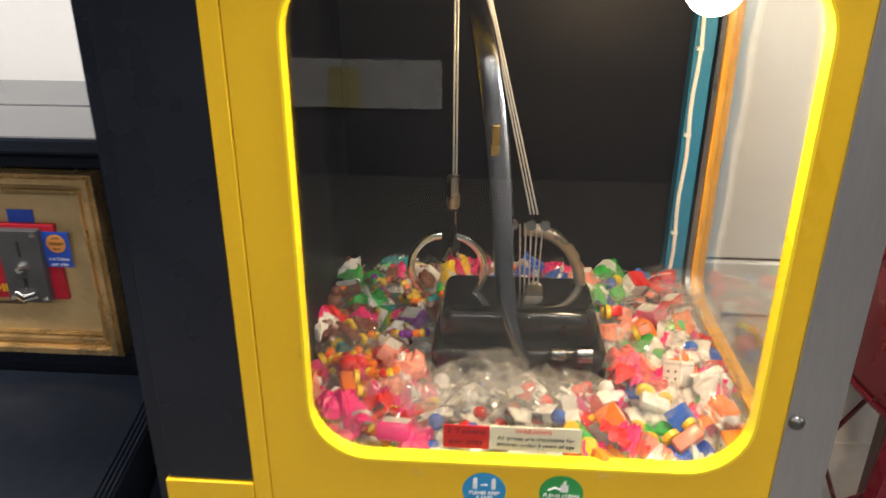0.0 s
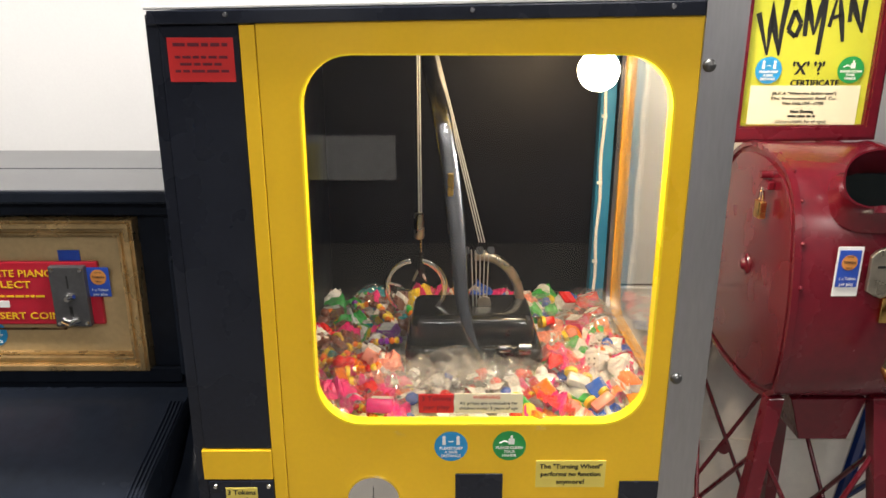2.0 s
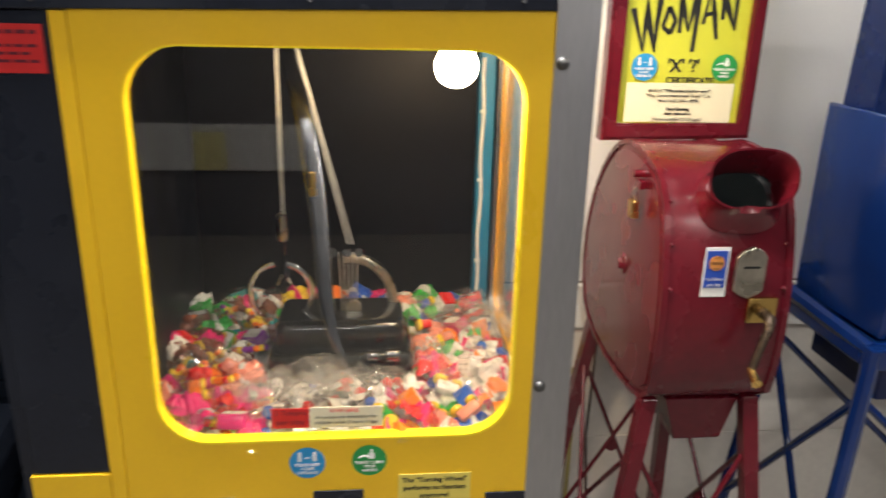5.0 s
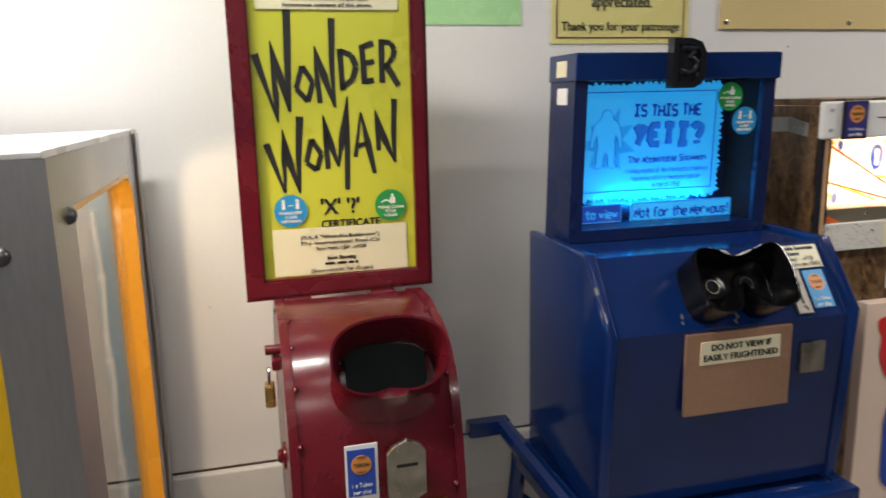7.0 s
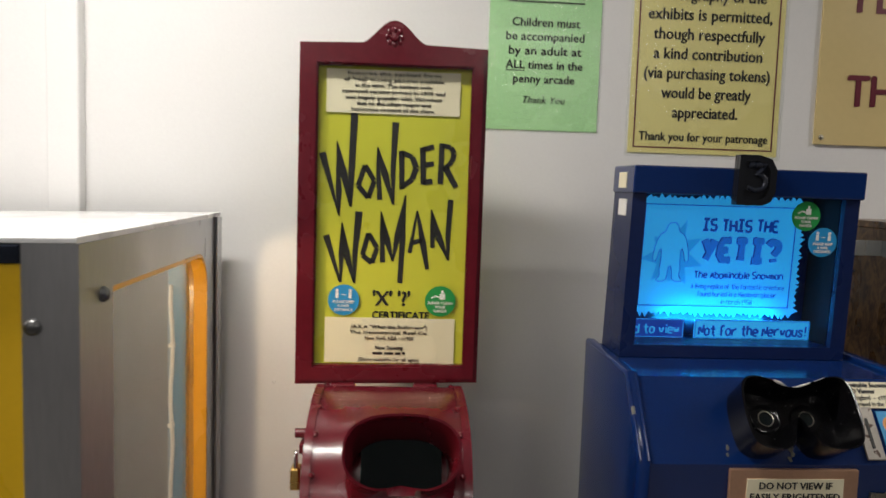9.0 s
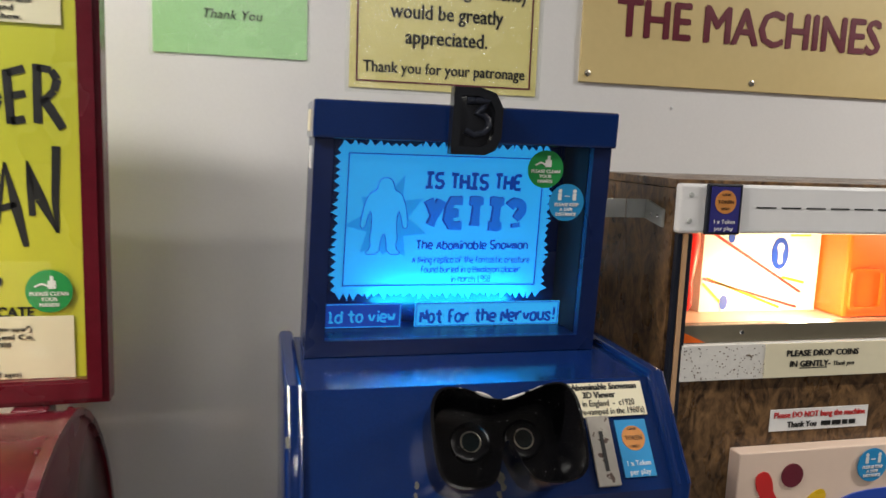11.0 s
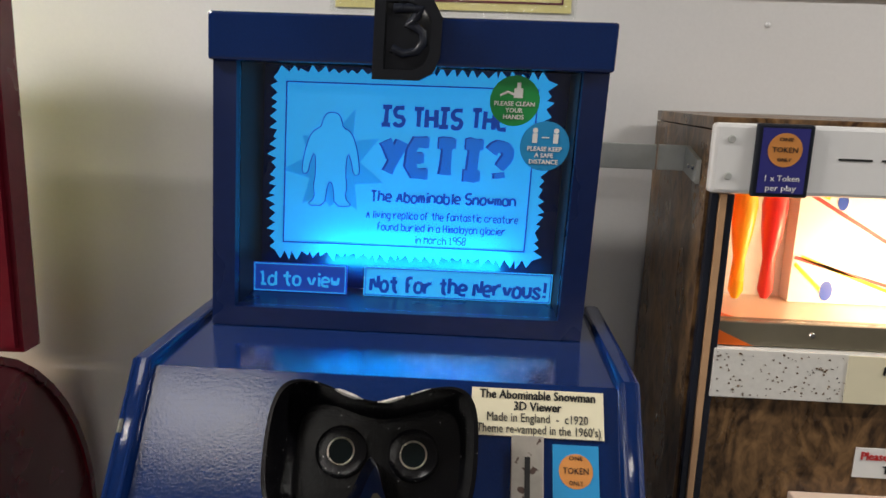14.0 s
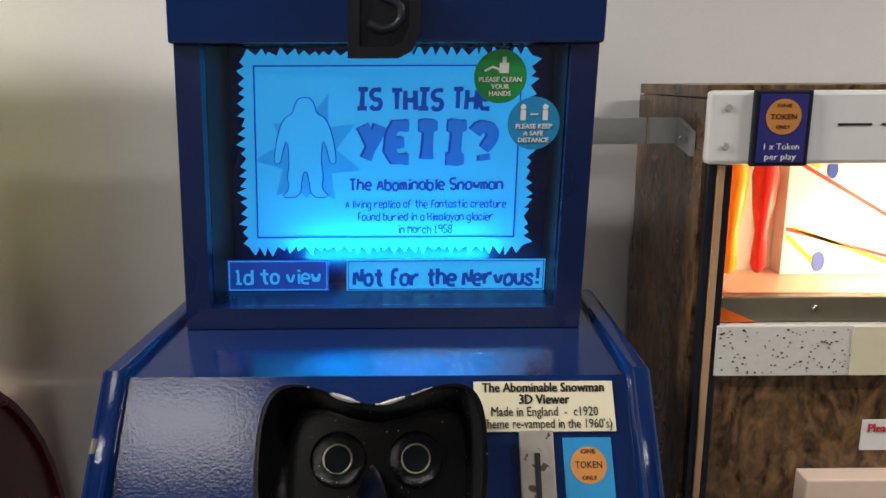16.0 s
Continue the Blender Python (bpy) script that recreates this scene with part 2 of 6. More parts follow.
bp.inputs["Strength"].default_value, bp.inputs["Distance"].default_value = 0.5, 0.006
M["laminate_cover"].node_tree.links.new(wv.outputs["Fac"], bp.inputs["Height"])
M["laminate_cover"].node_tree.links.new(bp.outputs["Normal"], M["laminate_cover"].node_tree.nodes["Glossy BSDF"].inputs["Normal"])
M["bulb"] = glowing("lit_bulb", (1.0, 0.82, 0.55), 40)
M["tube"] = glowing("lit_tube", (1.0, 0.96, 0.9), 6)
M["diffuser"] = glowing("lit_diffuser", (1.0, 0.96, 0.9), 3.6)
# emission stands in for the blue lamp's light on card, plates and print
M["display"] = glowing("blue_board_lamp_glow", (0.03, 0.42, 0.95), 0.7)
M["display_dark"] = glowing("dark_blue_plate_lamp_glow", (0.01, 0.08, 0.6), 0.3)
M["display_ink"] = glowing("blue_print_lamp_glow", (0.004, 0.07, 0.5), 0.34)
M["display_mid"] = glowing("medium_blue_print_lamp_glow", (0.008, 0.17, 0.72), 0.5)
M["display_pale"] = glowing("mid_blue_print_lamp_glow", (0.012, 0.33, 0.85), 0.56)


# ---- builders ----
ORIGIN = {}


def thing(name, x, y, z, label, category, group="", kind=""):
    ob = new(name)
    ob.location = (x, y, z)
    ORIGIN[ob.name] = Vector((x, y, z))
    return tagged(ob, label, category, group, kind)


def part(name, bm, mat, parent=None, label="", smooth=False, shadow=True):
    """One mesh object from a bmesh in world metres, under a thing or a part."""
    org = ORIGIN[parent.name] if parent else Vector((0, 0, 0))
    me = bpy.data.meshes.new(name)
    bmesh.ops.translate(bm, verts=bm.verts, vec=-org)
    bmesh.ops.recalc_face_normals(bm, faces=bm.faces)
    bm.to_mesh(me)
    bm.free()
    me.materials.append(M[mat] if isinstance(mat, str) else mat)
    if smooth:
        me.shade_smooth()
        me.set_sharp_from_angle(angle=radians(40))
    ob = new(name, me)
    if parent:
        ob.parent = parent
    ORIGIN[ob.name] = org
    ob.visible_shadow = shadow
    if label:
        tagged(ob, label)
    return ob


def structure(name, bm, mat, label, category):
    return tagged(part(name, bm, mat), label, category, kind="structure")


def box(x0, x1, y0, y1, z0, z1, bevel=0.0, seg=2, bm=None):
    bm = bm or bmesh.new()
    r = bmesh.ops.create_cube(bm, size=1)
    for v in r["verts"]:
        v.co = Vector((x0 + (v.co.x + 0.5) * (x1 - x0), y0 + (v.co.y + 0.5) * (y1 - y0), z0 + (v.co.z + 0.5) * (z1 - z0)))
    if bevel:
        es = {e for v in r["verts"] for e in v.link_edges}
        bmesh.ops.bevel(bm, geom=list(es), offset=bevel, segments=seg, affect="EDGES", profile=0.5)
    return bm


AX = {"x": lambda u, v, d: (d, u, v), "y": lambda u, v, d: (u, d, v), "z": lambda u, v, d: (u, v, d)}


def prism(pts, axis, d0, d1, bevel=0.0, seg=2, bm=None):
    """A polygon in the plane across axis, drawn out from d0 to d1."""
    bm = bm or bmesh.new()
    f = AX[axis]
    a = [bm.verts.new(f(u, v, d0)) for u, v in pts]
    b = [bm.verts.new(f(u, v, d1)) for u, v in pts]
    n = len(pts)
    faces = [bm.faces.new(a), bm.faces.new(b[::-1])]
    for i in range(n):
        faces.append(bm.faces.new((a[i], b[i], b[(i + 1) % n], a[(i + 1) % n])))
    if bevel:
        bmesh.ops.recalc_face_normals(bm, faces=faces)
        es = {e for q in faces[:2] for e in q.edges}
        bmesh.ops.bevel(bm, geom=list(es), offset=bevel, segments=seg, affect="EDGES", profile=0.5)
    return bm


def rounded(u0, u1, v0, v1, r, n=8):
    """Outline of a rounded rectangle, anticlockwise."""
    out = []
    for cu, cv, a0 in ((u1 - r, v1 - r, 0), (u0 + r, v1 - r, 90), (u0 + r, v0 + r, 180), (u1 - r, v0 + r, 270)):
        for i in range(n + 1):
            a = radians(a0 + 90 * i / n)
            out.append((cu + r * math.cos(a), cv + r * math.sin(a)))
    return out


def ring(outer, inner, axis, d0, d1, bm=None):
    """A frame between two outlines with as many points each."""
    bm = bm or bmesh.new()
    f = AX[axis]
    loops = [[bm.verts.new(f(u, v, d)) for u, v in pts] for pts, d in ((outer, d0), (inner, d0), (inner, d1), (outer, d1))]
    n = len(outer)
    for k in range(4):
        p, q = loops[k], loops[(k + 1) % 4]
        for i in range(n):
            bm.faces.new((p[i], p[(i + 1) % n], q[(i + 1) % n], q[i]))
    return bm


def square_on(pts, u0, u1, v0, v1):
    """The points pushed out from the middle on to a rectangle."""
    cu, cv = sum(p[0] for p in pts) / len(pts), sum(p[1] for p in pts) / len(pts)
    out = []
    for u, v in pts:
        du, dv = u - cu, v - cv
        ks = [((u1 if du > 0 else u0) - cu) / du if abs(du) > 1e-6 else 1e9, ((v1 if dv > 0 else v0) - cv) / dv if abs(dv) > 1e-6 else 1e9]
        k = min(ks)
        out.append((cu + du * k, cv + dv * k))
    for cu2, cv2 in ((u0, v0), (u0, v1), (u1, v0), (u1, v1)):
        i = min(range(len(out)), key=lambda j: (out[j][0] - cu2) ** 2 + (out[j][1] - cv2) ** 2)
        out[i] = (cu2, cv2)
    return out


def tube(pts, radii, n=10, bm=None, closed=False, flat=1.0):
    """A round bar along points, with one radius or one for each."""
    bm = bm or bmesh.new()
    pts = [Vector(p) for p in pts]
    if not isinstance(radii, (list, tuple)):
        radii = [radii] * len(pts)
    rows, side = [], None
    for i, p in enumerate(pts):
        if closed:
            d = pts[(i + 1) % len(pts)] - pts[i - 1]
        else:
            d = pts[min(i + 1, len(pts) - 1)] - pts[max(i - 1, 0)]
        d.normalize()
        if side is None:
            side = d.orthogonal().normalized()
        side = (side - d * side.dot(d)).normalized()
        up = d.cross(side)
        rows.append([bm.verts.new(p + (side * math.cos(2 * math.pi * k / n) + up * flat * math.sin(2 * math.pi * k / n)) * radii[i]) for k in range(n)])
    m = len(rows)
    for i in range(m if closed else m - 1):
        a, b = rows[i], rows[(i + 1) % m]
        for k in range(n):
            bm.faces.new((a[k], a[(k + 1) % n], b[(k + 1) % n], b[k]))
    if not closed:
        bm.faces.new(rows[0][::-1])
        bm.faces.new(rows[-1])
    return bm


def band(path, y, widths, depth, n=10, bm=None):
    """A flat oval bar along (x, z) points, with one width and one y, or one for each."""
    bm = bm or bmesh.new()
    if not isinstance(widths, (list, tuple)):
        widths = [widths] * len(path)
    rows = []
    for i, (u, w) in enumerate(path):
        a, b = path[max(i - 1, 0)], path[min(i + 1, len(path) - 1)]
        d = Vector((b[0] - a[0], b[1] - a[1])).normalized()
        row = []
        depth_at = y[i] if isinstance(y, (list, tuple)) else y
        for k in range(n):
            q = 2 * math.pi * k / n
            c, e = math.copysign(abs(math.cos(q)) ** 0.6, math.cos(q)) * widths[i] / 2, math.copysign(abs(math.sin(q)) ** 0.6, math.sin(q)) * depth / 2
            row.append(bm.verts.new((u - d.y * c, depth_at + e, w + d.x * c)))
        rows.append(row)
    for a, b in zip(rows, rows[1:]):
        for k in range(n):
            bm.faces.new((a[k], a[(k + 1) % n], b[(k + 1) % n], b[k]))
    bm.faces.new(rows[0][::-1])
    bm.faces.new(rows[-1])
    return bm


def eased(path, n=2):
    """Corner-cut open path that keeps its ends."""
    for _ in range(n):
        out = [path[0]]
        for p, q in zip(path, path[1:]):
            out += [(0.75 * p[0] + 0.25 * q[0], 0.75 * p[1] + 0.25 * q[1]), (0.25 * p[0] + 0.75 * q[0], 0.25 * p[1] + 0.75 * q[1])]
        path = out + [path[-1]]
    return path


def lathe(cx, cy, cz, profile, axis="z", n=24, bm=None):
    """Turned shape: profile of (radius, along) round an axis through a point."""
    bm = bm or bmesh.new()
    rows = []
    for r, h in profile:
        row = []
        for k in range(n):
            a = 2 * math.pi * k / n
            u, v = r * math.cos(a), r * math.sin(a)
            q = {"z": (u, v, h), "y": (u, h, v), "x": (h, u, v)}[axis]
            row.append(bm.verts.new((cx + q[0], cy + q[1], cz + q[2])))
        rows.append(row)
    for a, b in zip(rows, rows[1:]):
        for k in range(n):
            bm.faces.new((a[k], a[(k + 1) % n], b[(k + 1) % n], b[k]))
    bm.faces.new(rows[0][::-1])
    bm.faces.new(rows[-1])
    return bm


def ball(x, y, z, r, bm=None, squash=1.0):
    prof = [(max(0.0006, r * math.sin(math.pi * k / 8)), -r * squash * math.cos(math.pi * k / 8)) for k in range(9)]
    return lathe(x, y, z, prof, "z", 12, bm)


def disc(cx, cz, r, y, thick=0.0012, n=32):
    return lathe(cx, y, cz, ((r, 0), (r, -thick)), "y", n)


def slab(x0, x1, z0, z1, y, thick=0.0015):
    return box(x0, x1, y - thick, y, z0, z1)


def lettering(parent, body, x, z, height, y, mat="ink", width=None, align="CENTER", shear=0.0, name="lettering", bold=0.0, m=None, lift=0.0004):
    """Raised letters on a face that looks towards -y, or on the plane m."""
    c = bpy.data.curves.new(name, "FONT")
    c.body, c.size, c.align_x, c.align_y, c.shear, c.resolution_u = body, height, align, "CENTER", shear, 2
    c.extrude = 0.0003
    tmp = bpy.data.objects.new("tmp", c)
    scene.collection.objects.link(tmp)
    me = bpy.data.meshes.new_from_object(tmp.evaluated_get(bpy.context.evaluated_depsgraph_get()))
    bpy.data.objects.remove(tmp)
    bpy.data.curves.remove(c)
    bm = bmesh.new()
    bm.from_mesh(me)
    bpy.data.meshes.remove(me)
    xs = [v.co.x for v in bm.verts]
    if width and xs:
        k = width / (max(xs) - min(xs))
        bmesh.ops.scale(bm, vec=(k, 1, 1), verts=bm.verts)
    if bold:
        src = bm.copy()
        for dx, dy, dz in ((bold, 0.3 * bold, 0.00012), (-bold, -0.3 * bold, -0.00012), (0.0, bold, 0.00006)):
            extra = bpy.data.meshes.new("copy")
            dup = src.copy()
            bmesh.ops.translate(dup, verts=dup.verts, vec=(dx, dy, dz))
            dup.to_mesh(extra)
            dup.free()
            bm.from_mesh(extra)
            bpy.data.meshes.remove(extra)
        src.free()
    t = m if m is not None else pose(x, y - lift, z, 90)
    bmesh.ops.transform(bm, matrix=t, verts=bm.verts)
    return part(name, bm, mat, parent)


# hand-drawn letters: strokes of (x, height) digits on a grid, baseline at 2, tall letters to 8
HAND = {"A": "022842|1434", "E": "48080242|0535", "H": "0802|4842|0545", "I": "2822|0848|0242", "M": "0208254842", "N": "02084248", "S": "483818070615354443321203", "T": "0848|2822", "Y": "0825|4812",
        "a": "4642|453616050312324 3", "b": "0802|0516364543321203", "c": "4536160503123243", "d": "4842|4536160503123243", "e": "04444536160503123242", "f": "48281712|0535", "g": "46413010|4536160503123243",
        "h": "0802|0516364542", "i": "1216|1718", "l": "1812", "m": "0206|05162522|25364542", "n": "0206|0516364542", "o": "163645433212030516", "p": "0600|0516364543321203", "r": "0206|04263646",
        "s": "45361605433212 03", "t": "28233242|0646", "u": "0603123243|4642", "v": "062246", "w": "0612253246", "y": "0623|4610", "!": "1814|1312", "?": "071838474624|2322",
        "1": "071812|0232", "9": "45150607184842", "5": "4808053544433202", "8": "183847351504031232433515060718"}


def hand_lettering(parent, body, x, z, width, height, y, mat, weight, seed=1, name="lettering", dx=0.0, dz=0.0, gap=1.5):
    """Loose brush letters that fill a width, centred at (x, z), on a face towards -y."""
    rnd = random.Random(seed)
    pen, lines = 0.0, []
    for ch in body:
        if ch == " ":
            pen += 3.0
            continue
        lean, drop = rnd.uniform(-0.05, 0.07), rnd.uniform(-0.25, 0.25)
        top = 0.0
        for run in HAND[ch].replace(" ", "").split("|"):
            pts = [(float(run[k]), float(run[k + 1])) for k in range(0, len(run), 2)]
            top = max(top, max(p[0] for p in pts))
            lines.append([(pen + u + lean * (w - 5) + rnd.uniform(-0.12, 0.12), w - 2 + drop) for u, w in pts])
        pen += top + gap
    k, h = width / (pen - gap), height / 6
    bm = bmesh.new()
    for j, run in enumerate(lines):
        pts = eased(run, 1)
        q = [(x - width / 2 + u * k + dx, z - height / 2 + w * h + dz) for u, w in pts]
        band(q, y - 0.0003 - 0.00001 * (j % 7), [weight * (0.85 + 0.3 * rnd.random()) for _ in q], 0.0005, 6, bm)
    return part(name, bm, mat, parent)


def bars(parent, x0, x1, zs, h, y, mat="ink", name="print_line", ragged=0.15, seed=1):
    """Writing too small to read, as broken bars."""
    rnd = random.Random(seed)
    bm = bmesh.new()
    for z in zs:
        cut = rnd.random() * ragged * (x1 - x0)
        x = x0 + cut
        while x < x1 - cut - 0.004:
            w = min(rnd.uniform(0.006, 0.018), x1 - cut - x)
            box(x, x + w, y - 0.0007, y - 0.0001, z - h / 2, z + h / 2, bm=bm)
            x += w + 0.003
    return part(name, bm, mat, parent)


def notice_disc(parent, x, z, r, y, mat, seed=0, words=None):
    d = part("sticker", disc(x, z, r, y), mat, parent, "round blue sticker" if mat == "disc_blue" else "round green sticker")
    bm = bmesh.new()
    yy = y - 0.0013
    if mat == "disc_blue":
        for s in (-1, 1):
            box(x + s * 0.42 * r - 0.1 * r, x + s * 0.42 * r + 0.1 * r, yy - 0.0006, yy, z + 0.12 * r, z + 0.5 * r, bm=bm)
            lathe(x + s * 0.42 * r, yy, z + 0.62 * r, ((0.11 * r, 0), (0.11 * r, -0.0006)), "y", 10, bm=bm)
        box(x - 0.15 * r, x + 0.15 * r, yy - 0.0006, yy, z + 0.32 * r, z + 0.37 * r, bm=bm)
    else:
        box(x - 0.05 * r, x + 0.3 * r, yy - 0.0006, yy, z + 0.12 * r, z + 0.5 * r, bm=bm)
        box(x + 0.05 * r, x + 0.2 * r, yy - 0.0006, yy, z + 0.5 * r, z + 0.72 * r, bm=bm)
        tube(((x - 0.6 * r, yy, z + 0.2 * r), (x - 0.3 * r, yy, z + 0.35 * r), (x - 0.05 * r, yy, z + 0.25 * r)), 0.05 * r, 6, bm=bm)
    part("symbol", bm, "white", d)
    for i, w in enumerate(words or (("PLEASE KEEP", "A SAFE", "DISTANCE") if mat == "disc_blue" else ("PLEASE CLEAN", "YOUR", "HANDS"))):
        lettering(d, w, x, z - (0.12 + 0.26 * i) * r, 0.25 * r, y - 0.0014, "white", bold=0.0002)
    return d


def token_sticker(parent, x0, x1, z0, z1, y, mat="sticker_blue", words=("1 x Token", "per play"), m=None, face=None):
    """Sticker with a copper disc; y None: lies on a tilted plane m, whose origin is its middle."""
    w, h = x1 - x0, z1 - z0
    t = m if m is not None else pose((x0 + x1) / 2, y, (z0 + z1) / 2, 90)

    def lay(bm):
        bmesh.ops.transform(bm, matrix=t, verts=bm.verts)
        return bm
    s = part("sticker", lay(box(-w / 2, w / 2, -h / 2, h / 2, 0, 0.0012)), mat, parent, "printed token sticker")
    part("token_print", lay(lathe(0, h * 0.17, 0.0012, ((w * 0.37, 0), (w * 0.37, 0.0006)), "z", 28)), "token", s)
    for txt, dz, sz in (("ONE", 0.33, 0.1), ("TOKEN", 0.17, 0.15), ("ONLY", 0.02, 0.1)):
        lettering(s, txt, 0, 0, h * sz * 0.75, 0, "ink", width=w * (0.55 if txt == "TOKEN" else 0.3), m=t @ Matrix.Translation((0, h * dz, 0.002)))
    for i, txt in enumerate(words):
        lettering(s, txt, 0, 0, h * 0.13, 0, "white", width=w * (0.74 - 0.08 * i), m=t @ Matrix.Translation((0, h * (-0.27 - 0.15 * i), 0.0014)))
    return s


# ---- setting ----
WALL = 1.38
structure("floor", box(-3.2, 4.0, -3.2, WALL, -0.1, 0), "floor", "worn dull grey floor of the arcade", "floor")
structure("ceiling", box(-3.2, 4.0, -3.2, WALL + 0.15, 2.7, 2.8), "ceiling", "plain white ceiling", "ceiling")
structure("wall_north", box(-3.2, 4.0, WALL, WALL + 0.15, 0, 2.7), "wall", "white painted wall behind the machines", "wall")
structure("wall_south", box(-3.2, 4.0, -3.35, -3.2, 0, 2.7), "far_wall", "plain dark wall across the room", "wall")
structure("wall_west", box(-3.35, -3.2, -3.35, WALL + 0.15, 0, 2.7), "far_wall", "plain dark end wall", "wall")
structure("wall_east", box(4.0, 4.15, -3.35, WALL + 0.15, 0, 2.7), "far_wall", "plain dark end wall", "wall")
structure("wall_post", box(0.07, 0.128, WALL - 0.03, WALL, 0, 2.7, 0.003), "wall", "white boxed-in upright on the wall", "trim")
structure("dado_rail", box(-3.2, 4.0, WALL - 0.018, WALL, 0.785, 0.9, 0.004), "rail", "white painted rail along the wall", "trim")
structure("rail_gap", box(-3.2, 4.0, WALL - 0.004, WALL, 0.9005, 0.9035), "brown_cord", "dark gap along the top of the rail", "trim")
structure("lower_wall_panel", box(-3.2, 4.0, WALL - 0.012, WALL, 0.0, 0.783), "low_wall", "cream boarding below the wall rail", "wall panel")
structure("panel_joint", box(-3.2, 4.0, WALL - 0.016, WALL - 0.011, 0.47, 0.482), "low_wall", "thin cover strip on the lower boarding", "trim")
# the added front fill gets a fitting like the other tubes, out of view
for tx, ty, half, watts in TUBES:
    tl = thing("ceiling_light", tx, ty, 2.7, "unseen white fluorescent tube fitting on the ceiling", "ceiling light", "ceiling lights")
    part("housing", box(tx - half - 0.05, tx + half + 0.05, ty - 0.06, ty + 0.06, 2.63, 2.7, 0.008), "laminate", tl)
    part("tube", tube(((tx - half, ty, 2.6), (tx + half, ty, 2.6)), 0.016, 12), "tube", tl, "lit fluorescent tube", True)

pl = thing("ceiling_light", 0.46, -0.36, 2.7, "white square lighting panel on the ceiling", "ceiling light", "ceiling lights")
part("frame", ring([(0.16, -0.61), (0.76, -0.61), (0.76, -0.11), (0.16, -0.11)], [(0.2, -0.57), (0.72, -0.57), (0.72, -0.15), (0.2, -0.15)], "z", 2.662, 2.7), "laminate", pl)
part("diffuser", box(0.2, 0.72, -0.57, -0.15, 2.675, 2.69), "diffuser", pl, "lit diffuser")


# ---- notices ----
fp = thing("counter_panel", -1.0, -3.2, 0.44, "white panel with a yellow note across the room", "panel")
part("panel", box(-1.75, -0.31, -3.2, -3.17, 0.45, 0.75, 0.004), "laminate", fp)
part("note", box(-1.02, -0.82, -3.17, -3.166, 0.455, 0.7), "paper_yellow", fp, "yellow paper note")
def poster(name, x0, x1, z0, z1, mat, label, y=WALL, thick=0.002):
    t = thing(name, (x0 + x1) / 2, y, z0, label, "notice")
    part("sheet", box(x0, x1, y - thick, y, z0, z1), mat, t)
    return t


green = poster("notice", 0.872, 1.087, 1.725, 2.03, "paper_green", "mint green laminated notice sheet on the wall")
gx, gy = 0.98, WALL - 0.0022
lettering(green, "NOTICE", gx, 1.985, 0.038, gy, width=0.145, bold=0.0008)
part("underline", slab(gx - 0.073, gx + 0.073, 1.9645, 1.967, gy, 0.0008), "ink", green)
for i, (w, k) in enumerate((("Children must", 0.13), ("be accompanied", 0.15), ("by an adult at", 0.14), ("ALL times in the", 0.148), ("penny arcade", 0.118))):
    lettering(green, w, gx, 1.927 - 0.0265 * i, 0.0225, gy, width=k, bold=0.0004)
part("underline", slab(gx - 0.074, gx - 0.038, 1.8365, 1.838, gy, 0.0008), "ink", green)
lettering(green, "Thank You", gx, 1.782, 0.019, gy, width=0.082, shear=0.25)
part("cover", box(0.867, 1.092, gy - 0.0016, gy - 0.0012, 1.72, 2.035), "laminate_cover", green, "glossy laminate", shadow=False)

yel = poster("notice", 1.15, 1.449, 1.69, 2.12, "paper_yellow", "pale yellow laminated notice sheet on the wall")
yx = 1.3
for i, (w, k) in enumerate((("Photography of the", 0.215), ("exhibits is permitted,", 0.245), ("though respectfully", 0.22), ("a kind contribution", 0.215), ("(via purchasing tokens)", 0.25), ("would be greatly", 0.178), ("appreciated.", 0.13))):
    lettering(yel, w, yx, 1.992 - 0.0372 * i, 0.031, gy, width=k, bold=0.0006)
lettering(yel, "Thank you for your patronage", yx, 1.722, 0.024, gy, width=0.258, bold=0.0004)
part("border", ring([(1.16, 1.7), (1.439, 1.7), (1.439, 2.11), (1.16, 2.11)], [(1.1625, 1.7025), (1.4365, 1.7025), (1.4365, 2.1075), (1.1625, 2.1075)], "y", gy - 0.0006, gy), "maroon_ink", yel)
part("cover", box(1.143, 1.456, gy - 0.0016, gy - 0.0012, 1.683, 2.127), "laminate_cover", yel, "glossy laminate", shadow=False)

brd = thing("sign_board", 1.84, WALL, 1.718, "buff wall sign with maroon lettering and screws", "sign")
part("board", box(1.522, 2.155, WALL - 0.006, WALL, 1.718, 2.1, 0.001), "board", brd)
for w, z, k in (("PLEASE DON'T", 2.0, 0.5), ("BANG", 1.912, 0.2), ("THE MACHINES", 1.82, 0.51)):
    lettering(brd, w, 1.838, z, 0.085, WALL - 0.0065, "maroon_ink", width=k, bold=0.0022)
for sx in (1.535, 1.84, 2.142):
    part("screw", lathe(sx, WALL - 0.006, 1.732, ((0.0055, 0), (0.005, -0.002), (0.002, -0.003)), "y", 12), "old_chrome", brd, smooth=True)


